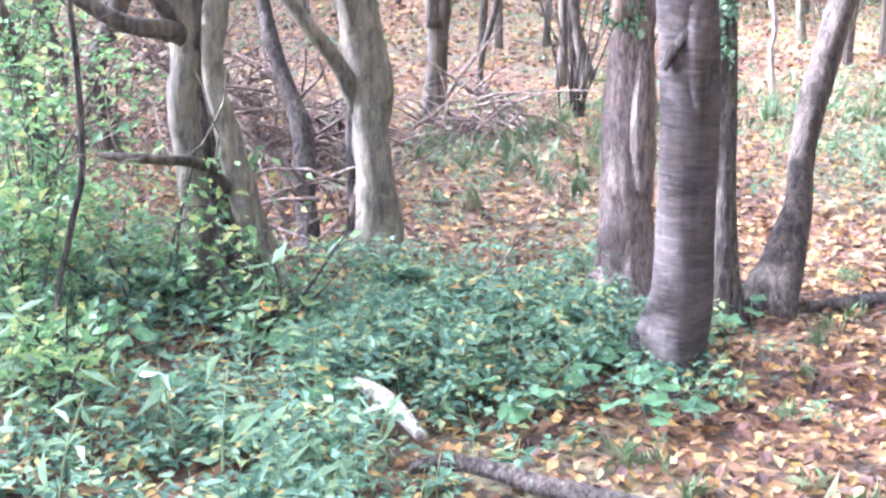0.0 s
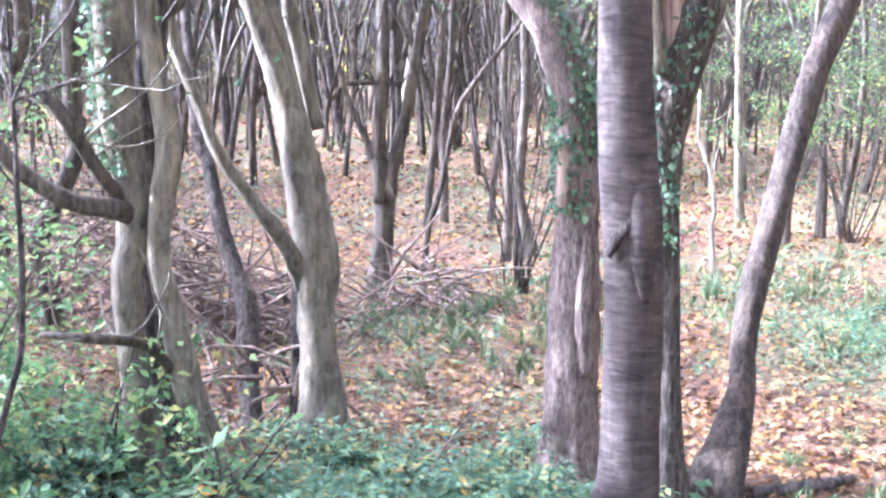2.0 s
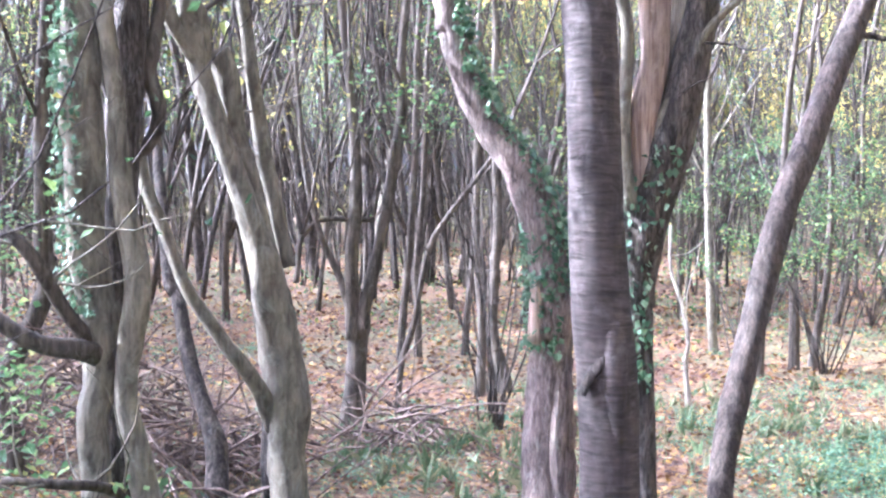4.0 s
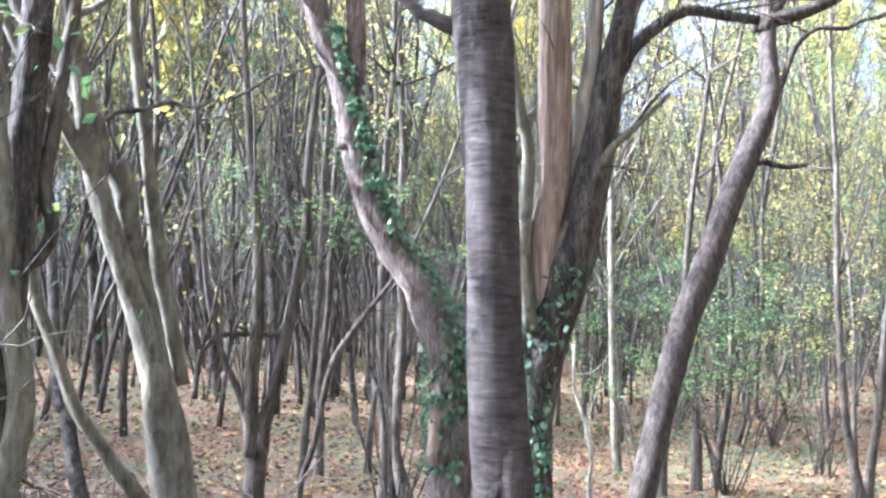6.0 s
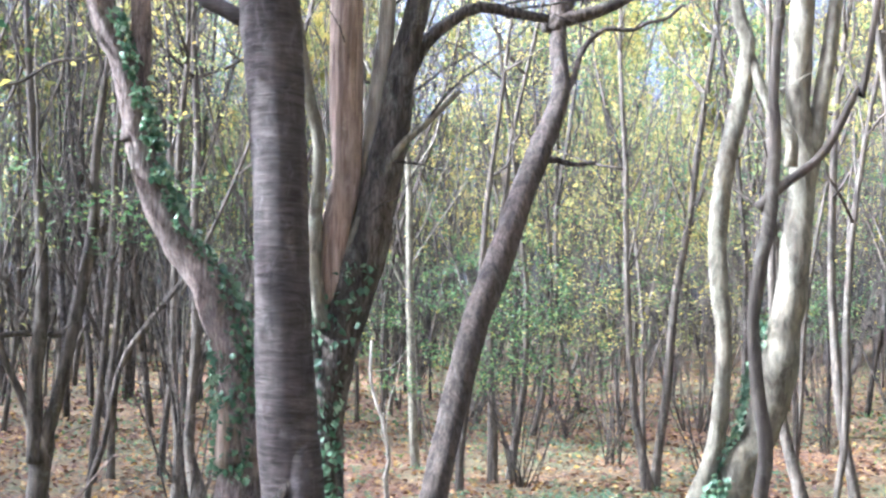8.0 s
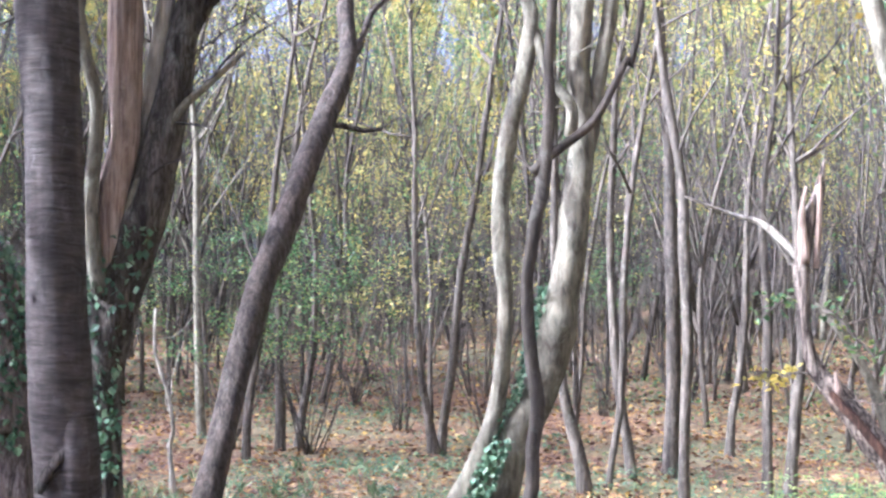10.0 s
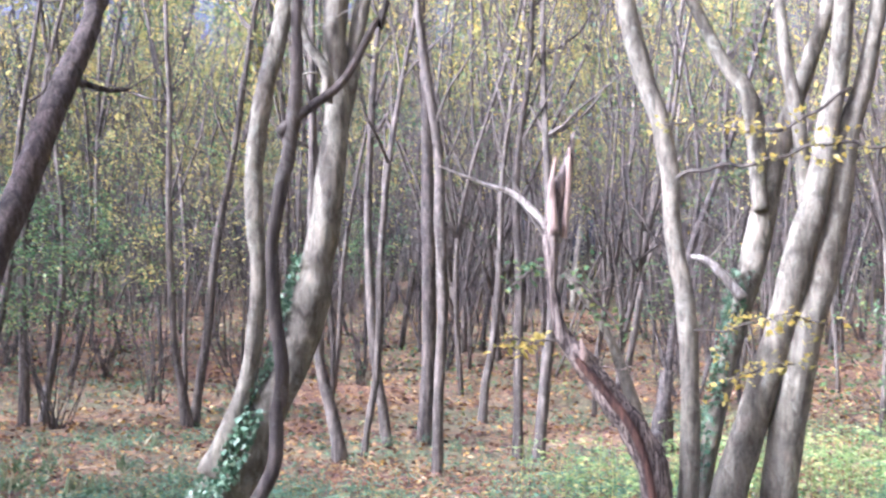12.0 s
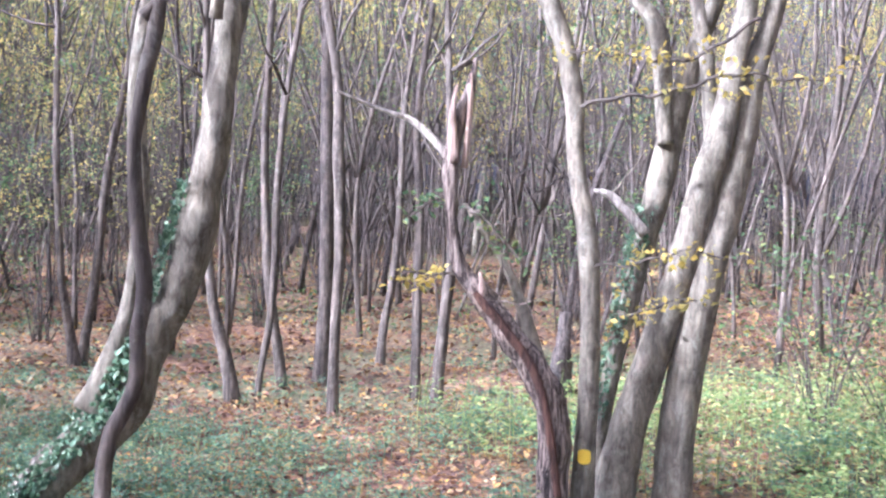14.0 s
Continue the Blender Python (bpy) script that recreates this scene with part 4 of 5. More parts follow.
def coppice_meshes(seed, tall, leafy):
    """A clump of thin stems from one root, fanning upwards."""
    r = np.random.default_rng(seed)
    stems, small, tips = [], [], []
    for _ in range(int(r.integers(5, 9))):
        a, lean = r.uniform(0, 6.28), r.uniform(0.05, 0.4)
        line = branchy((math.cos(a) * 0.15, math.sin(a) * 0.15, -0.1), (math.cos(a) * lean, math.sin(a) * lean, 1), tall * r.uniform(0.6, 1.1), r.uniform(0.014, 0.034), r, up=0.15, bend=0.16, n=9)
        stems.append(tube(line, 5))
        for _ in range(6):
            g = line[r.integers(2, 9)]
            a = r.uniform(0, 6.28)
            b = branchy(g[:3], (math.cos(a), math.sin(a), 0.9), r.uniform(0.5, 1.5), 0.008, r, up=0.4, bend=0.35, n=5)
            small.append(tube(b, 3))
            tips.append(b[2:, :3])
    pts = np.concatenate(tips)
    c = pts[r.integers(0, len(pts), leafy)] + r.normal(0, 0.18, (leafy, 3))
    return joined(stems), joined(small), leaves(c, 0.055, r, 0.45)


VARIANTS = []
for k in range(9):
    VARIANTS.append(young_tree_meshes(100 + k, rng.uniform(8, 13), (120, 260, 420, 500, 800, 1100, 1300, 1800, 1600)[k], 26, (0.03, 0.07), (3.4, 3.0, 2.4)[k // 3], 0.062, (2, 3, 1)[k % 3], 0.4))
for k in range(6):
    VARIANTS.append(coppice_meshes(200 + k, rng.uniform(5, 8), (40, 90, 160)[k % 3]))
for k in range(2):
    VARIANTS.append(young_tree_meshes(300 + k, 15.5, 5500, 44, (0.09, 0.13), 6.5, 0.18))


def wood_model(k):
    trunk, boughs, crown = VARIANTS[k]
    if 9 <= k < 15:
        ob = thing("coppice_clump", (0, 0, 0), 0, "clump of thin coppiced stems in the wood behind", "tree", "coppice of the wood")
        tagged(part("stem_growth", trunk, (POLE_BARK, DARK_BARK)[k % 2], ob), kind="stuff")
        tagged(part("twig_growth", boughs, (POLE_BARK, DARK_BARK)[k % 2], ob), kind="stuff")
        part("crown", crown, YELLOW_LEAVES if k % 3 == 0 else GREEN_LEAVES, ob, smooth=False)
        return ob
    if k >= 15:
        ob = thing("tall_tree", (0, 0, 0), 0, "tall straight tree with a high yellowing crown", "tree", "tall trees of the wood")
        part("trunk", trunk, (DARK_BARK, BEECH_BARK)[k % 2], ob)
        tagged(part("twig_growth", boughs, POLE_BARK, ob), kind="stuff")
        part("crown", crown, YELLOW_LEAVES, ob, smooth=False)
        return ob
    ob = thing("woodland_tree", (0, 0, 0), 0, ("slim grey tree of the wood behind, with yellowing leaves", "slim dark tree of the wood behind, with few green leaves", "slim tree of the wood behind, still green")[k % 3], "tree", "trees of the wood")
    part("trunk", trunk, (POLE_BARK, POLE_BARK, DARK_BARK)[k % 3], ob)
    tagged(part("twig_growth", boughs, (POLE_BARK, DARK_BARK, POLE_BARK)[k % 3], ob), kind="stuff")
    part("crown", crown, YELLOW_LEAVES if k % 3 == 0 else GREEN_LEAVES, ob, smooth=False)
    return ob


def polar(az, d):
    """A place by degrees to the right of +y and metres away."""
    return math.sin(radians(az)) * d, math.cos(radians(az)) * d


MODELS = [None] * 17
placed = []


def plant_tree(x, y, k):
    m = pose(x, y, float(height(x, y)), rng.normal(0, 2.0), rng.normal(0, 2.0), rng.uniform(0, 360))
    if MODELS[k] is None:
        MODELS[k] = wood_model(k)
        MODELS[k].matrix_basis = m
    else:
        copy_thing(MODELS[k], m)
    placed.append((x, y))


SUN_GAPS = ((0.5, 12.3, 0.1), (9.5, 6.2, 1.3), (0.2, 5.3, 0.7), (6.0, 5.0, 0.5), (3.6, 6.1, 0.8), (12.0, 29.0, 0.8), (1.5, 22.0, 1.0), (2.5, 31.0, 0.8))     # sunny spots on the ground: x, y, half width


def shades(x, y, reach=0.9):
    """Would a tree here stand in the sun's way to one of the sunny spots?"""
    for gx, gy, half in SUN_GAPS:
        u = (gx - x) * math.sin(radians(SUN_AZIMUTH)) + (y - gy) * math.cos(radians(SUN_AZIMUTH))
        v = (y - gy) * math.sin(radians(SUN_AZIMUTH)) - (gx - x) * math.cos(radians(SUN_AZIMUTH))
        if 7.0 < u < 24 and abs(v) < half + reach:
            return True
    return False


def free(x, y, gap, reach=0.9):
    if shades(x, y, reach) or (-9 < math.degrees(math.atan2(x, y)) < 15 and math.hypot(x, y) < 21):
        return False
    return all((x - a) ** 2 + (y - b) ** 2 > gap * gap for a, b in placed)


for d0, d1, count, gap, single in ((14, 20, 30, 1.0, True), (16, 22, 10, 0.8, False), (20, 28, 100, 0.8, True), (21, 30, 40, 0.6, False), (28, 40, 140, 0.7, True), (30, 42, 70, 0.6, False)):
    made = tries = 0
    while made < count and tries < 4000:
        tries += 1
        az, d = rng.uniform(-28, 76), math.sqrt(rng.uniform(d0 * d0, d1 * d1))
        x, y = polar(az, d)
        if free(x, y, gap):
            kinds = (9, 15) if not single else (0, 5) if az < 11 else (3, 9) if az < 34 else (0, 7)
            plant_tree(x, y, int(rng.integers(*kinds)))
            made += 1
for az, d in ((0.5, 22), (2.5, 20), (4, 21), (5.5, 23), (7, 19), (8.5, 21), (10, 22), (12, 20), (14, 20), (-2, 20), (-6, 19), (1.5, 25), (6, 26), (11, 24)):
    plant_tree(*polar(az, d), int(rng.integers(0, 3)))
for az, d in ((-7, 25), (-4.5, 29), (-2, 26), (0.5, 30), (3, 27), (8, 26)):
    plant_tree(*polar(az, d), 15 + int(rng.integers(0, 2)))
# tall trees, whose crowns close over the wood
made = 0
while made < 170:
    x, y = rng.uniform(-32, 36), rng.uniform(-8, 52)
    az, d = math.degrees(math.atan2(x, y)), math.hypot(x, y)
    if 9 < az < 33 and d < 46 and rng.random() < 0.3:
        continue
    if d < 8.5 or (x < 0 and y > -1 and d < 13) or (-32 < az < 66 and d < 15) or not free(x, y, 2.0, 2.3):
        continue
    plant_tree(x, y, int(rng.integers(15, 17)))
    made += 1
# trees outside the view, which shade the place: towards the sun, and behind
for x0, x1, y0, y1, count, kinds in ((-20, -8, -2, 4, 4, (15, 17)), (-20, -6, -6, 26, 13, (0, 9)), (-24, 30, -30, -14, 34, (15, 17)), (14, 34, -5, 8, 14, (15, 17)), (-36, -24, -10, 40, 20, (15, 17))):
    while count:
        x, y = rng.uniform(x0, x1), rng.uniform(y0, y1)
        if not shades(x, y, 2.3 if kinds[0] == 15 else 1.6):
            plant_tree(x, y, int(rng.integers(*kinds)))
            count -= 1
# thinly leaved trees added out of view towards the sun, to dapple the light
for gx, gy, u, k in ((2.0, 4.0, 14.0, 5), (1.5, 3.4, 12.0, 6)):
    plant_tree(gx - u * math.sin(radians(SUN_AZIMUTH)), gy + u * math.cos(radians(SUN_AZIMUTH)), k)


def far_wood():
    trunks, boughs, spots, side = [], [], [], []
    for n in range(1000):
        az, d = rng.uniform(-36, 76), rng.uniform(40, 84)
        x, y = polar(az, d)
        k, a = int(rng.integers(0, 9)) if n < 640 else int(rng.integers(9, 15)), rng.uniform(0, 6.28)
        c, s = math.cos(a), math.sin(a)
        turn = np.array([[c, -s, 0], [s, c, 0], [0, 0, 1]]) * np.array([1, 1, rng.uniform(0.8, 1.25) if 6 < az < 38 else rng.uniform(1.2, 1.8)])[None, :]
        base = np.array([x, y, float(height(x, y))])
        trunks.append((VARIANTS[k][0][0] @ turn.T + base, VARIANTS[k][0][1]))
        if d < 56:
            boughs.append((VARIANTS[k][1][0] @ turn.T + base, VARIANTS[k][1][1]))
        if n < 640:
            q = VARIANTS[k][1][0][::7] @ turn.T + base
            spots.append(q)
            side.append(np.full(len(q), az))
    for name, pieces, mat, label in (("far_trunks", trunks, DARK_BARK, "dense dark trunks of the far wood"), ("far_branches", boughs, POLE_BARK, "thin bare branches of the far wood")):
        tagged(new(name, mesh_of(name, *joined(pieces), mat, False)), label, "woods", kind="stuff")
    pts, side = np.concatenate(spots), np.concatenate(side)
    # on the right, sunlight through the leaves is put into a brighter yellow
    for name, count, size, az0, az1, low, mat, label in (("far_foliage", 220000, 0.19, 6, 80, 4.0, BRIGHT_LEAVES, "yellow foliage of the far wood, brightened as if backlit"), ("far_foliage", 60000, 0.19, -40, 12, 4.0, YELLOW_LEAVES, "yellowing foliage of the far wood"),
                                                         ("far_green_foliage", 110000, 0.17, -40, 80, 1.5, GREEN_LEAVES, "green foliage of the far wood"), ("far_green_foliage", 90000, 0.19, -40, 16, 3.5, LIGHTENED_LEAVES, "light green foliage of the far wood")):
        some = pts[(side > az0) & (side < az1)]
        some = some[rng.integers(0, len(some), count // 40)]
        c = some[rng.integers(0, len(some), count)] + rng.normal(0, 0.65, (count, 3)) * np.array([1, 1, 0.55])
        tagged(new(name, mesh_of(name, *leaves(c[c[:, 2] > low + height(c[:, 0], c[:, 1])], size, rng, 0.45), mat)), label, "woods", kind="stuff")


def low_growth(name, count, d0, d1, az0, az1, high, size, mat, label):
    """A loose low layer of leaves on thin clumps among the trunks."""
    heads = 900
    az, d = rng.uniform(az0, az1, heads), np.sqrt(rng.uniform(d0 * d0, d1 * d1, heads))
    hx, hy, hz = np.sin(np.radians(az)) * d, np.cos(np.radians(az)) * d, rng.uniform(0.2, 1.0, heads) * high
    k = rng.integers(0, heads, count)
    c = np.stack([hx[k] + rng.normal(0, 0.35, count), hy[k] + rng.normal(0, 0.35, count), np.abs(rng.uniform(0.02, 1, count) * hz[k])], 1)
    c[:, 2] += height(c[:, 0], c[:, 1])
    tagged(new(name, mesh_of(name, *leaves(c, size, rng, 0.4), mat)), label, "undergrowth", kind="stuff")


# dun leaves fill in the dark band of shaded trunks along the horizon
low_growth("far_dark_band", 60000, 48, 84, -34, 74, 2.6, 0.2, DUN_LEAVES, "brownish leaves added for the dark shaded band among the far trunks")
low_growth("green_undergrowth", 12000, 17, 40, -34, 74, 0.5, 0.07, GREEN_LEAVES, "scattered low green plants among the trunks")
far_wood()


# ---- fallen leaves ----
def litter():
    r = np.random.default_rng(5)
    for name, d0, d1, per, size in (("fallen_leaves", 2.4, 7.0, 700, 0.046), ("fallen_leaves", 7.0, 12.0, 330, 0.046), ("fallen_leaves", 12.0, 22.0, 90, 0.07), ("fallen_leaves", 22.0, 40.0, 22, 0.11)):
        n = int(radians(100) / 2 * (d1 * d1 - d0 * d0) * per)
        az, d = r.uniform(radians(-28), radians(72), n), np.sqrt(r.uniform(d0 * d0, d1 * d1, n))
        x, y = np.sin(az) * d, np.cos(az) * d
        c = np.stack([x, y, height(x, y) + r.uniform(0.006, 0.035, n)], 1)
        ob = new(name, mesh_of(name, *leaves(c, size, r, 0.62, 0.75), LITTER))
        tagged(ob, "brown, orange and tan fallen leaves covering the ground", "leaf litter", kind="stuff")


litter()


# ---- undergrowth ----
LOGS = (((-0.28, 3.87), (0.0, 3.33)), ((-0.1, 3.4), (0.45, 3.1)))     # kept free of plants, as (from, to)


def on_log(x, y):
    for (ax, ay), (bx, by) in LOGS:
        u = max(0.0, min(1.0, ((x - ax) * (bx - ax) + (y - ay) * (by - ay)) / ((bx - ax) ** 2 + (by - ay) ** 2)))
        if math.hypot(x - ax - u * (bx - ax), y - ay - u * (by - ay)) < 0.1:
            return True
    return False


def herb(r, tall, count, pinnate):
    """Centres and directions of one small plant's leaves: single leaves, or fronds of paired leaflets."""
    if not pinnate:
        a = r.uniform(0, 6.28, count)
        reach = r.uniform(0.2, 1.0, count) * tall * 0.6
        z = tall * (1 - 0.5 * (reach / (tall * 0.6)) ** 2) * r.uniform(0.4, 1.05, count)
        c = np.stack([np.cos(a) * reach, np.sin(a) * reach, z], 1)
        return c, np.stack([np.cos(a), np.sin(a), -0.25 + 0 * a], 1)
    c, d = [], []
    for _ in range(max(3, count // 7)):
        a, lift, long = r.uniform(0, 6.28), tall * r.uniform(0.5, 1.05), r.uniform(0.09, 0.17)
        out = np.array([math.cos(a), math.sin(a), -0.2])
        side = np.array([-math.sin(a), math.cos(a), 0.0])
        start = np.array([math.cos(a), math.sin(a), 0]) * tall * r.uniform(0.05, 0.3) + np.array([0, 0, lift])
        for k in range(7):
            u, w = (k // 2 + 1) / 3.6, (0 if k == 6 else 1 if k % 2 else -1)
            c.append(start + out * long * u + side * w * 0.026)
            d.append(out * (0.5 if w else 1) + side * w)
    return np.array(c), np.array(d)


def patch(name, label, spots, tall, count, size, mat, seed, category="undergrowth", flat=0.7, slim=0.55, pinnate=0.0):
    """Many small plants at spots (x, y, s) as one growth, with stalks. pinnate: the share with feathered leaves."""
    r = np.random.default_rng(seed)
    cs, ds, ss, stalks = [], [], [], []
    for x, y, s in spots:
        if on_log(x, y):
            continue
        h = tall * s * r.uniform(0.45, 1.35)
        z = float(height(x, y))
        c, d = herb(r, h, count, r.random() < pinnate)
        cs.append(c + np.array([x, y, z]))
        ds.append(d)
        ss.append(np.full(len(c), size * (0.6 + 0.4 * s) * r.uniform(0.75, 1.3)))
        stalks.append(tube(np.array([[x, y, z - 0.02, 0.003], [x + r.normal(0, 0.02), y, z + h * 0.5, 0.0025], [x + r.normal(0, 0.03), y, z + h, 0.0015]]), 3))
    v, f = leaves(np.concatenate(cs), np.concatenate(ss), r, flat, slim, np.concatenate(ds))
    ob = new(name, mesh_of(name, *joined([(v, f)] + stalks), mat))
    tagged(ob, label, category, kind="stuff")


def scatter(seed, n, place, keep):
    r = np.random.default_rng(seed)
    out = []
    while len(out) < n:
        x, y = place(r)
        s = keep(x, y)
        if r.random() < s:
            out.append((x, y, 0.6 + 0.4 * s))
    return out


def clumps(x, y, f=1.0, o=0.0):
    return 0.5 + 0.5 * math.sin(x * 2.1 * f + 1.3 * math.sin(y * 1.7 * f + o) + o) * math.sin(y * 1.9 * f + 1.1 * math.sin(x * 1.5 * f) + 2 * o)


def near_bed(x, y):
    """Thick on the near bank, thinning to the leaf-covered ground beside the cherry."""
    edge = 0.75 - 0.62 * max(0.0, 4.4 - y)
    k = 1 / (1 + math.exp((x - edge) / 0.16))
    return k * (0.12 + 0.88 * clumps(x, y, 1.5) ** 1.3) * (1.0 if y < 5.3 else max(0.0, 1 - (y - 5.3) / 0.7))


patch("undergrowth", "thick low green undergrowth on the near bank", scatter(21, 1700, lambda r: (r.uniform(-4.5, 1.5), r.uniform(1.6, 5.9)), near_bed), 0.22, 26, 0.047, HERB_LEAVES, 31, pinnate=0.4)
patch("undergrowth", "taller leafy plants rising from the near bank", scatter(26, 420, lambda r: (r.uniform(-3.5, 1.0), r.uniform(2.3, 5.6)), lambda x, y: near_bed(x, y) ** 2 * clumps(x, y, 1.7, 0.5)), 0.36, 36, 0.046, HERB_LEAVES, 36, pinnate=0.5)
patch("undergrowth", "sparse green seedlings among fallen leaves", scatter(22, 260, lambda r: (r.uniform(-1.5, 3.0), r.uniform(3.2, 7.5)), lambda x, y: 0.7 * clumps(x, y, 1.3, 2.0) ** 2), 0.12, 8, 0.036, HERB_LEAVES, 32)
patch("undergrowth", "green plants and grass in the clearing", scatter(23, 300, lambda r: (r.uniform(-2.5, 5.0), r.uniform(6.6, 12.5)), lambda x, y: max(0.05, math.exp(-((x - 0.6) / 1.3) ** 2 - ((y - 8.2) / 1.1) ** 2) + 0.6 * math.exp(-((x - 3.4) / 1.2) ** 2 - ((y - 10) / 1.5) ** 2))), 0.13, 11, 0.034, HERB_LEAVES, 33, pinnate=0.3)
patch("undergrowth", "low green plants under the beech stems", scatter(24, 2300, lambda r: (r.uniform(2.5, 12.5), r.uniform(3.5, 12.0)), lambda x, y: (0.08 + 0.92 * clumps(x, y, 0.9, 1.0) ** 2) * (1.0 if math.hypot(x, y) < 10.5 else 0.15)), 0.21, 22, 0.037, HERB_LEAVES, 34, pinnate=0.4)
patch("undergrowth", "small scattered herbs among the leaves under the trees", scatter(29, 1700, lambda r: (r.uniform(-5, 13), r.uniform(7.0, 20)), lambda x, y: 0.1 + 0.9 * clumps(x, y, 0.6, 0.7) ** 2), 0.1, 9, 0.05, HERB_LEAVES, 39)
patch("tall_undergrowth", "tall green plants in a sunny gap, coloured as sunlit", scatter(25, 560, lambda r: (r.uniform(6.2, 11.5), r.uniform(3.0, 7.6)), lambda x, y: 0.9), 0.5, 24, 0.05, SUNLIT_LEAVES, 35, pinnate=0.3)


def grass(name, label, spots, tall, blades, seed):
    r = np.random.default_rng(seed)
    cs, ds = [], []
    for x, y, s in spots:
        a, lean = r.uniform(0, 6.28, blades), r.uniform(0.1, 0.7, blades)
        d = np.stack([np.cos(a) * lean, np.sin(a) * lean, np.ones(blades)], 1)
        d /= np.linalg.norm(d, axis=1)[:, None]
        cs.append(np.array([x, y, float(height(x, y))]) + d * tall * 0.48 + r.normal(0, 0.02, (blades, 3)) * np.array([1, 1, 0]))
        ds.append(d)
    v, f = leaves(np.concatenate(cs), tall, r, 0.0, 0.022, np.concatenate(ds))
    tagged(new(name, mesh_of(name, v, f, GRASS)), label, "grass", kind="stuff")


grass("grass", "thin pale woodland grass in the clearing", scatter(27, 170, lambda r: (r.uniform(-2.0, 5.0), r.uniform(6.4, 12.0)), lambda x, y: max(0.03, math.exp(-((x - 0.7) / 1.2) ** 2 - ((y - 8.3) / 1.2) ** 2) + 0.4 * math.exp(-((x - 3.4) / 1.2) ** 2 - ((y - 10) / 1.5) ** 2))), 0.17, 9, 37)
grass("grass", "tufts of grass among fallen leaves", scatter(28, 26, lambda r: (r.uniform(-0.5, 2.5), r.uniform(3.0, 6.0)), lambda x, y: clumps(x, y, 1.6, 3.0) ** 3), 0.1, 16, 38)


def shrub(at, tall, spread, count, mat, label, seed, size=0.07, stems=9, low=0.0, loose=0.05):
    r = np.random.default_rng(seed)
    ob = thing("shrub", (*at, float(height(*at))), 0, label, "shrub")
    wood, pts = [], []
    for _ in range(stems):
        a = r.uniform(0, 6.28)
        b = branchy((r.normal(0, 0.06), r.normal(0, 0.06), -0.03), (math.cos(a) * spread / tall, math.sin(a) * spread / tall, 1.0), tall * r.uniform(0.6, 1.1), 0.009, r, up=0.0, bend=0.22, n=7)
        wood.append(tube(b, 4))
        for _ in range(4):
            g = b[r.integers(2, 7)]
            a = r.uniform(0, 6.28)
            s = branchy(g[:3], (math.cos(a), math.sin(a), 0.3), tall * r.uniform(0.15, 0.4), 0.004, r, up=0.1, bend=0.4, n=4)
            wood.append(tube(s, 3))
            pts.append(s[1:, :3])
    tagged(part("stem_growth", joined(wood), DARK_BARK, ob), kind="stuff")
    p = np.concatenate(pts)
    p = p[p[:, 2] > low]
    c = p[r.integers(0, len(p), count)] + r.normal(0, loose, (count, 3))
    part("foliage", leaves(c, size, r, 0.55, 0.6), mat, ob, smooth=False)
    return ob


for k, (x, y, tall, spread, count) in enumerate(((-1.5, 4.5, 1.0, 0.5, 520), (-1.75, 5.2, 1.3, 0.6, 640), (-1.15, 4.9, 0.8, 0.4, 320), (-2.4, 6.6, 1.8, 0.8, 620), (-2.0, 5.9, 1.5, 0.6, 560), (-1.3, 3.9, 0.6, 0.4, 300), (-2.9, 7.6, 2.2, 0.9, 700), (-0.62, 4.55, 0.65, 0.25, 150), (-3.1, 9.0, 1.7, 0.9, 500), (-3.8, 11.5, 1.9, 1.0, 560))):
    shrub((x, y), tall, spread, int(count * 1.5), LIGHTENED_LEAVES, "green bush at the edge of the wood, lightened for sunlight", 60 + k, 0.052)


# understory trees with leaves down to the ground
for k, (az, d, tall, spread, count, mat) in enumerate(((5.9, 9.6, 3.4, 0.5, 700, GREEN_LEAVES), (20, 14.5, 3.6, 1.4, 2200, GREEN_LEAVES), (24, 17, 5.0, 1.8, 1700, YELLOW_LEAVES), (28, 15.5, 4.6, 1.4, 1000, YELLOW_LEAVES), (16.5, 15, 3.4, 1.2, 2200, GREEN_LEAVES),
                                                       (33, 19, 5.0, 1.6, 2200, GREEN_LEAVES), (11, 18, 4.0, 1.5, 1300, GREEN_LEAVES), (46, 17, 4.0, 1.5, 1400, GREEN_LEAVES), (56.5, 11, 2.2, 0.8, 600, GREEN_LEAVES), (60, 10.5, 1.5, 0.7, 500, GREEN_LEAVES), (22, 20, 4.0, 1.6, 2200, GREEN_LEAVES), (18, 22, 4.0, 1.6, 1800, GREEN_LEAVES), (-14, 17, 4.5, 1.5, 1500, GREEN_LEAVES), (-17, 16, 5.5, 1.8, 1800, YELLOW_LEAVES))):
    shrub(polar(az, d), tall, spread, count, mat, "bushy understory tree with yellowing leaves" if mat is YELLOW_LEAVES else "bushy green understory tree", 160 + k, 0.05, 14, 2.1 if k == 0 else tall * 0.3)


# unseen trees added towards the sun; their crowns dapple the ground under nearer trees
for k, (x, y, tall, spread, count, low) in enumerate(((-3.4, 7.1, 6.4, 0.8, 2600, 4.8), (-8.0, 7.5, 6.0, 1.0, 2200, 4.4), (-8.2, 8.9, 7.4, 1.3, 6500, 4.0), (-9.2, 11.0, 9.5, 1.7, 14000, 4.6), (-9.2, 12.8, 9.5, 1.5, 14000, 4.6))):
    shrub((x, y), tall, spread, count, GREEN_LEAVES, "unseen bushy green tree added for shade", 190 + k, 0.1, 16, low, 0.2 if k < 3 else 0.35)


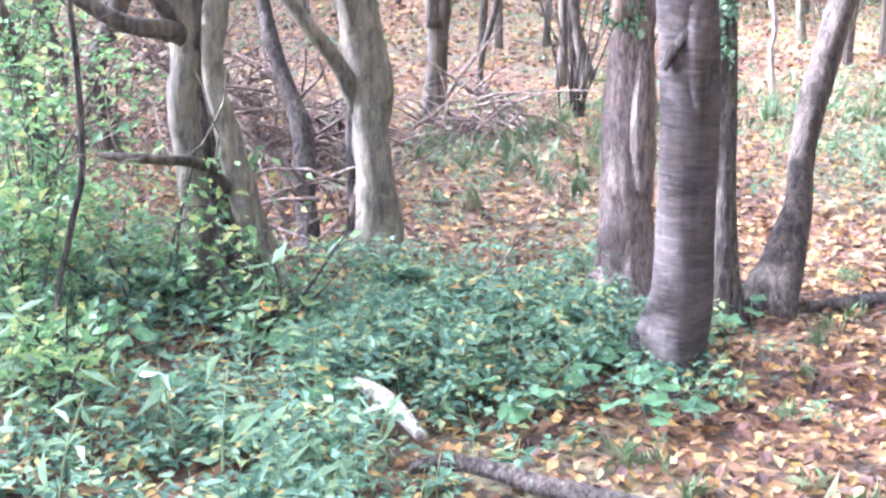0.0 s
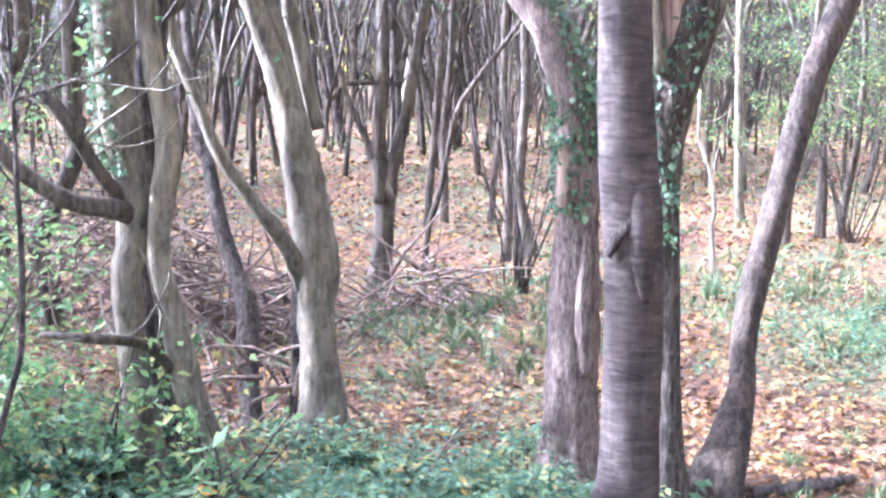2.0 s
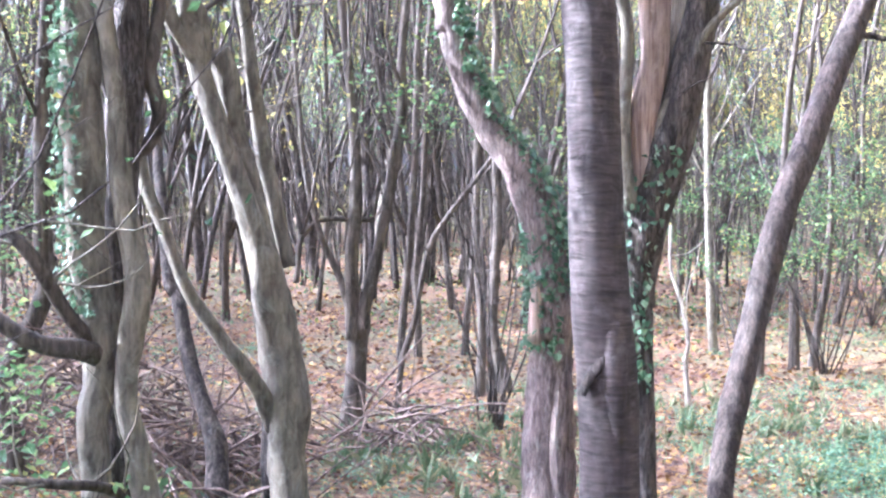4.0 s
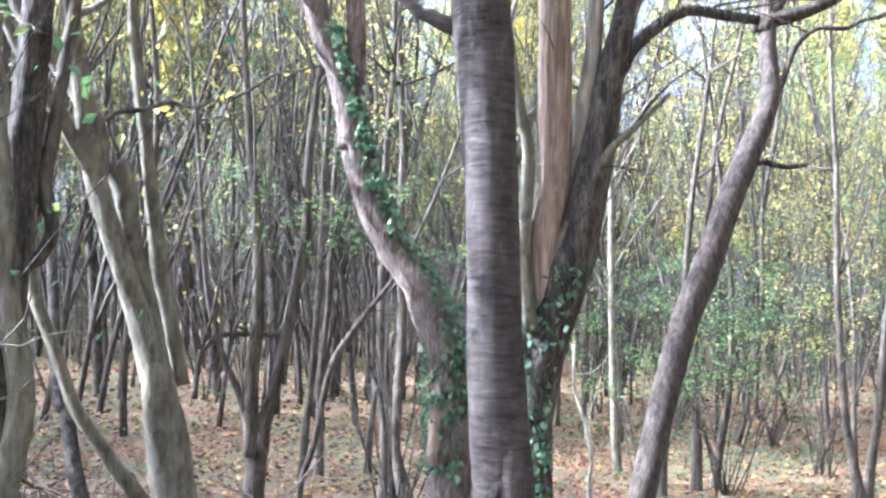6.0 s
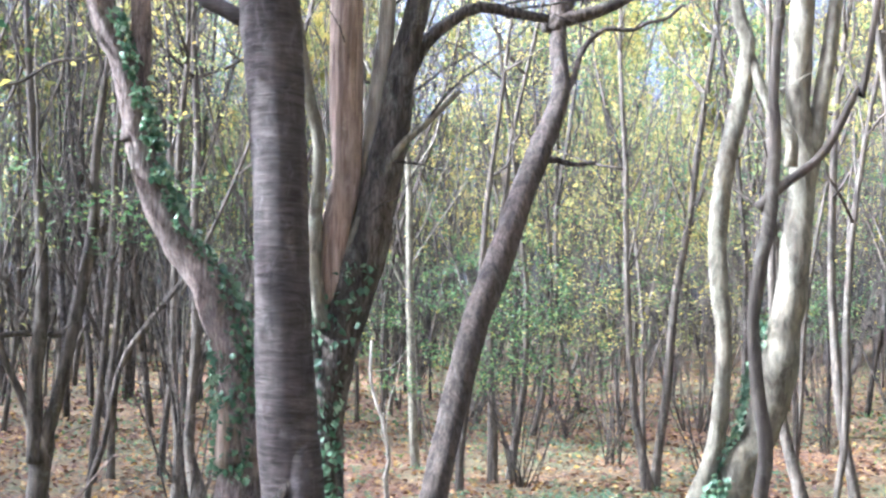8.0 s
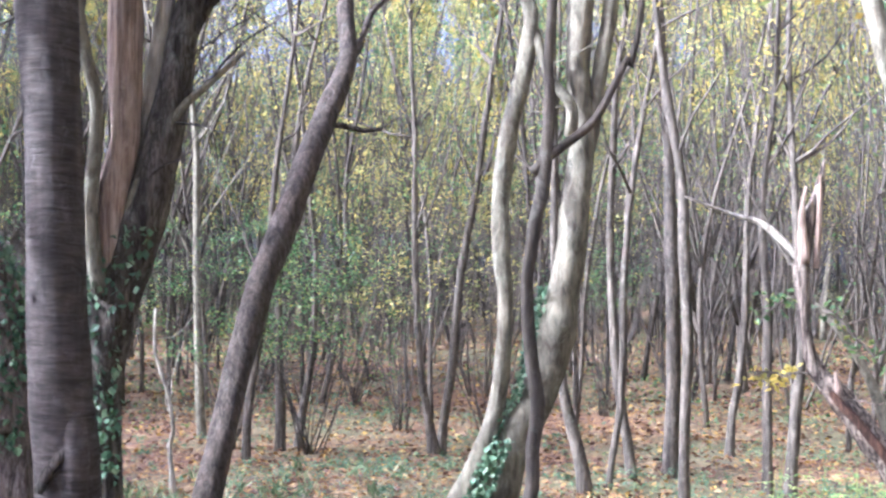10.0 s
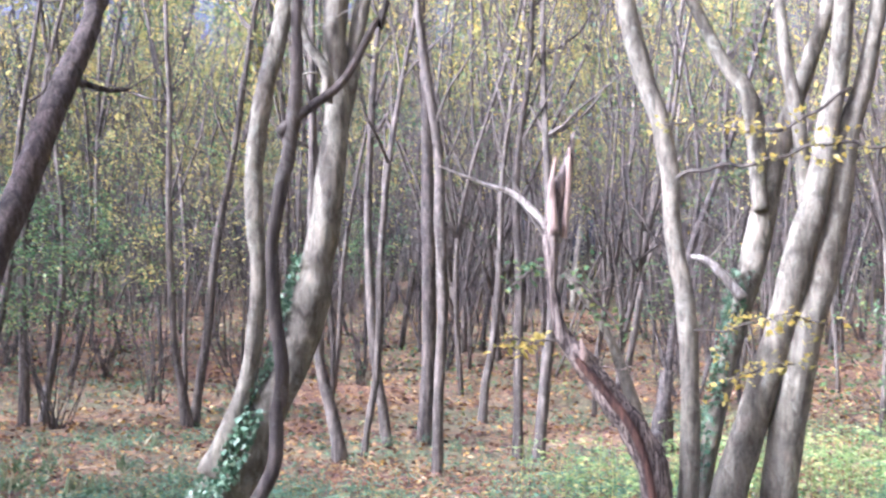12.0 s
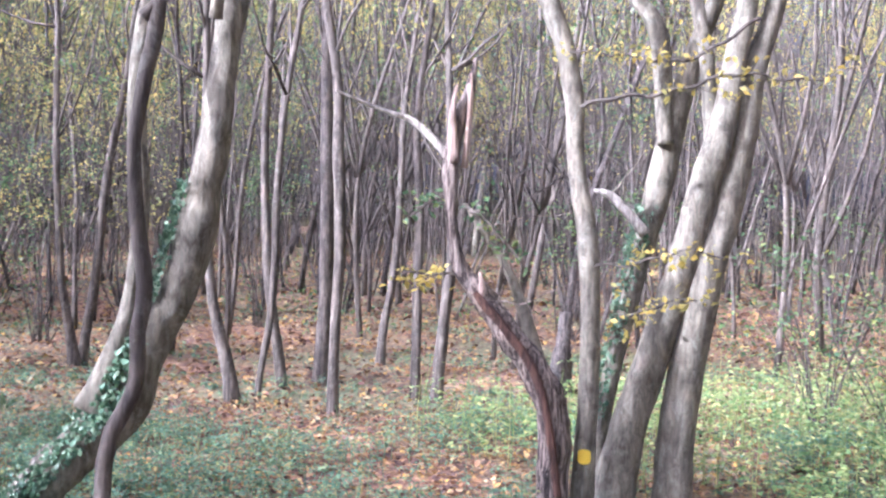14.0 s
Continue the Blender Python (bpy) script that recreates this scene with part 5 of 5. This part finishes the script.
# ---- ivy ----
def ivy_on(plan, owner, stem, z0, z1, lo, hi, count, seed, size=0.05):
    """Ivy leaves round part of a stem; lo and hi in degrees, 0 at its right side, 90 towards the viewer."""
    r = np.random.default_rng(seed)
    _, depth, slope, points = plan["stems"][stem]
    p = np.array(points)
    z = r.uniform(z0, z1, count)
    a = np.radians(r.uniform(lo, hi, count))
    x0 = np.interp(z, p[:, 1], p[:, 0])
    rad = 1.12 * np.interp(z, p[:, 1], p[:, 2]) + np.abs(r.normal(0.006, 0.018, count)) + 0.004
    c = np.stack([x0 + np.cos(a) * rad, depth + slope * z - np.sin(a) * rad, z], 1)
    along = np.stack([np.cos(a) * 0.5, -np.sin(a) * 0.5, -1 + r.normal(0, 0.4, count)], 1)
    part("ivy", leaves(c, size, r, 0.25, 0.85, along), IVY_LEAVES, STEMS_OF[owner.name][stem], "dark green climbing ivy", smooth=False)


ivy_on(ASH, ash, 1, 1.4, 3.0, -40, 80, 900, 71, 0.034)
ivy_on(ASH, ash, 0, 1.15, 1.75, 70, 200, 260, 72, 0.034)
ivy_on(BROKEN, broken, 0, 1.05, 2.0, 60, 200, 300, 73, 0.034)
ivy_on(TWIN, twin, 0, 1.25, 2.9, 95, 215, 620, 74, 0.03)
ivy_on(IVYTREE, ivytree, 0, 0.0, 0.95, 95, 220, 1900, 75, 0.034)
ivy_on(IVYTREE, ivytree, 0, 0.9, 1.75, 140, 215, 420, 75, 0.032)
ivy_on(BEECH, beech_group, 3, 0.5, 1.75, 80, 220, 520, 76, 0.034)


# ---- dead wood on the ground ----
def fallen(name, at, turn, points, mat, label, seed):
    ob = thing(name, (*at, float(height(*at))), turn, label, "branch")
    part("stem", tube(smooth_line(points, 0.05), 9, 0.15, 0.05, seed=seed), mat, ob)


fallen("fallen_branch", (0.0, 3.3), 0, [(-0.09, 0.06, 0.06, 0.02), (0.04, 0.02, 0.09, 0.024), (0.16, -0.04, 0.09, 0.026), (0.25, -0.1, 0.08, 0.03), (0.34, -0.15, 0.08, 0.031), (0.62, -0.27, 0.06, 0.033)], DARK_BARK, "brown fallen branch lying in the undergrowth", 1)
fallen("fallen_branch", (-0.28, 3.87), 0, [(0, 0, 0.13, 0.016), (0.07, -0.1, 0.13, 0.027), (0.14, -0.2, 0.11, 0.027), (0.22, -0.35, 0.08, 0.018)], PALE_WOOD, "pale barkless branch lying in the undergrowth", 2)
fallen("fallen_branch", (1.6, 5.05), 0, [(-0.1, 0, 0.03, 0.02), (0.1, 0.03, 0.04, 0.028), (0.35, 0.1, 0.06, 0.02)], DARK_BARK, "dark fallen branch on the leaf litter", 3)


def brush_pile(at, wide, tall, count, seed, label):
    r = np.random.default_rng(seed)
    ob = thing("brush_pile", (*at, float(height(*at))), 0, label, "brushwood")
    sticks = []
    for _ in range(count):
        x, y = r.normal(0, wide * 0.33), r.normal(0, wide * 0.25)
        top = tall * math.exp(-(x / wide) ** 2 * 2) * r.uniform(0.2, 1.0)
        d = np.array([r.normal(), r.normal() * 0.7, r.normal() * 0.6])
        sticks.append(tube(branchy((x, y, top), d / np.linalg.norm(d), r.uniform(0.4, 1.0), r.uniform(0.005, 0.014), r, up=-0.3, bend=0.25, n=5), 4))
    for s in sticks[:70]:
        part("stick", s, BRUSH, ob)
    if sticks[70:]:
        tagged(part("twig_growth", joined(sticks[70:]), BRUSH, ob), kind="stuff")


brush_pile((-1.75, 8.4), 1.3, 1.0, 260, 91, "heap of cut grey brushwood behind the trees")
brush_pile((-0.95, 8.0), 0.9, 0.5, 130, 92, "low spread of dark brushwood twigs")
brush_pile((0.25, 9.0), 0.7, 0.35, 90, 93, "tangle of dry brown brushwood twigs")
brush_pile((-0.55, 5.9), 0.6, 0.4, 50, 94, "thin dry twigs at the foot of the trees")

# ---- yellow trail mark on the slender beech stem ----
def trail_mark():
    p = np.array(BEECH["stems"][2][3])
    z = 0.40
    x, rad = float(np.interp(z, p[:, 1], p[:, 0])), float(np.interp(z, p[:, 1], p[:, 2]))
    m, t, b = material("yellow_paint")
    n = node(t, "ShaderNodeTexNoise", Scale=40.0, Detail=4.0)
    t.links.new(ramp(t, n.outputs[0], [(0.3, (0.5, 0.33, 0.02)), (0.6, (0.85, 0.6, 0.03))]), b.inputs["Base Color"])
    v, f = [], []
    rows = 7
    for i in range(rows):
        for j in range(rows):
            u, w = (i / (rows - 1) - 0.5), (j / (rows - 1) - 0.5)
            a = u * 1.1
            v.append((x + math.sin(a) * (rad + 0.006), -0.3 - math.cos(a) * (rad + 0.006), z + w * 0.08 * math.sqrt(max(0.1, 1 - 2.2 * u * u))))
    for i in range(rows - 1):
        for j in range(rows - 1):
            k = i * rows + j
            f.append((k, k + rows, k + rows + 1, k + 1))
    part("painted_mark", (v, f), m, STEMS_OF[beech_group.name][2], "round yellow painted trail mark")


trail_mark()


# ---- single plants of the near bank ----
def maple_leaf(at, along, size, tilt, r):
    """A five-lobed leaf, cupped a little; a fan of triangles round its heart."""
    a0 = math.atan2(along[1], along[0])
    rim = []
    for k in range(20):
        a = -math.pi + (k + 0.5) * math.pi / 10
        lobe = 0.62 + 0.38 * abs(math.cos(2.5 * a)) ** 0.7
        lobe *= 1.0 - 0.35 * (abs(a) / math.pi) ** 2
        rad = size * 0.55 * lobe
        rim.append((at[0] + math.cos(a0 + a) * rad, at[1] + math.sin(a0 + a) * rad, at[2] + tilt * rad * math.cos(a) + 0.12 * rad * math.sin(3 * a + 1)))
    v = np.array([at] + rim)
    f = np.array([(0, 1 + k, 1 + (k + 1) % 20) for k in range(20)])
    return v, f


MAPLE_LEAF = leaf_material("maple_leaf", [(0.0, (0.08, 0.19, 0.09)), (1.0, (0.14, 0.26, 0.11))], 0.45)
ORANGE_LEAF = leaf_material("orange_maple_leaf", [(0.0, (0.62, 0.27, 0.05)), (1.0, (0.68, 0.4, 0.07))], 0.45)


def maple_seedling(at, tall, count, seed, orange=False):
    r = np.random.default_rng(seed)
    ob = thing("maple_seedling", (*at, float(height(*at))), 0, "maple seedling with one orange leaf among green ones" if orange else "maple seedling with broad green lobed leaves", "plant", "maple seedlings")
    part("stem", tube(np.array([[0, 0, -0.02, 0.003], [0.01, 0, tall * 0.6, 0.003], [0.0, 0.01, tall, 0.002]]), 5), DARK_BARK, ob)
    for k in range(count):
        a = k * 2.4 + r.uniform(-0.4, 0.4)
        reach = r.uniform(0.05, 0.11)
        c = np.array([math.cos(a) * reach, math.sin(a) * reach, tall * r.uniform(0.75, 1.05)])
        part("leaf", maple_leaf(c, (math.cos(a), math.sin(a)), r.uniform(0.07, 0.11), r.uniform(-0.5, 0.1), r), ORANGE_LEAF if orange and k == 0 else MAPLE_LEAF, ob, "orange autumn leaf" if orange and k == 0 else "", smooth=False)


for k, (x, y, tall, n) in enumerate(((-0.72, 4.42, 0.2, 5), (-0.6, 4.35, 0.17, 5), (-0.42, 3.8, 0.2, 4), (0.55, 4.35, 0.14, 5), (0.68, 4.2, 0.12, 4), (0.42, 4.05, 0.13, 5), (0.3, 4.55, 0.15, 4), (0.1, 4.25, 0.18, 5), (0.62, 3.75, 0.1, 4),
                                         (0.78, 3.95, 0.09, 3), (-0.15, 4.6, 0.16, 5), (0.2, 3.75, 0.14, 4), (-0.9, 3.9, 0.2, 5), (0.95, 4.75, 0.1, 4), (1.15, 4.9, 0.1, 4), (1.3, 5.1, 0.1, 3), (-1.1, 4.2, 0.24, 5), (0.45, 4.9, 0.13, 4))):
    maple_seedling((x, y), tall, n, 400 + k, k == 0)


def tall_weed(at, tall, lean, seed):
    """A thin upright stalk with long narrow hanging leaves."""
    r = np.random.default_rng(seed)
    ob = thing("tall_weed", (*at, float(height(*at))), 0, "thin weed with long narrow pale green leaves", "plant", "tall weeds")
    line = smooth_line([(0, 0, -0.02, 0.004), (lean * 0.3, 0, tall * 0.5, 0.0035), (lean, 0.02, tall, 0.002)], 0.04)
    part("stalk", tube(line, 5), GRASS, ob)
    for k in range(13):
        q = line[int(len(line) * (0.25 + 0.74 * k / 12)) if k < 12 else -1, :3]
        a = k * 2.4
        d = np.array([[math.cos(a), math.sin(a), r.uniform(-0.7, 0.3)]])
        d /= np.linalg.norm(d)
        size = r.uniform(0.07, 0.13)
        part("leaf", leaves(q[None, :] + d * size * 0.5, size, r, 0.3, 0.24, d), WEED_LEAF, ob, smooth=False)


WEED_LEAF = leaf_material("weed_leaf", [(0.0, (0.14, 0.25, 0.15)), (1.0, (0.27, 0.36, 0.21))], 0.35, 0.35)
for k, (x, y, tall, lean) in enumerate(((-0.6, 3.2, 0.45, 0.03), (-1.02, 3.1, 0.4, 0.1), (-0.42, 3.15, 0.3, -0.04), (-0.2, 3.3, 0.28, 0.05), (-0.66, 4.05, 0.5, 0.1), (-0.78, 3.5, 0.35, -0.05), (-0.3, 3.05, 0.22, 0.03), (-1.3, 3.6, 0.45, 0.05))):
    tall_weed((x, y), tall, lean, 450 + k)


# ---- dry sticks standing or lying among the plants ----
for k, (at, points, label) in enumerate((
        ((0.12, 4.95), [(0, 0, 0.0, 0.006), (0.08, 0.02, 0.2, 0.005), (0.24, 0.05, 0.42, 0.004), (0.36, 0.1, 0.66, 0.002)], "thin bare stick leaning over the leaf litter"),
        ((-0.38, 4.75), [(0, 0, 0.03, 0.014), (-0.1, 0.1, 0.12, 0.013), (-0.22, 0.2, 0.3, 0.01)], "short dead branch propped against the trunks"),
        ((-0.3, 4.35), [(0, 0, 0.05, 0.016), (0.1, 0.08, 0.1, 0.013)], "short dark stick in the undergrowth"),
        ((0.76, 4.1), [(0, 0, 0.03, 0.004), (0.12, 0.01, 0.07, 0.003), (0.16, 0.0, 0.1, 0.003)], "thin bare twig at the foot of the cherry"),
        ((0.5, 5.9), [(0, 0, 0.0, 0.004), (0.05, 0.02, 0.25, 0.003), (0.02, 0.05, 0.5, 0.002)], "thin bare stick standing in the leaf litter"))):
    ob = thing("dry_stick", (*at, float(height(*at))), 0, label, "stick")
    part("stem", tube(smooth_line(points, 0.04), 6, 0.1), BRUSH, ob)
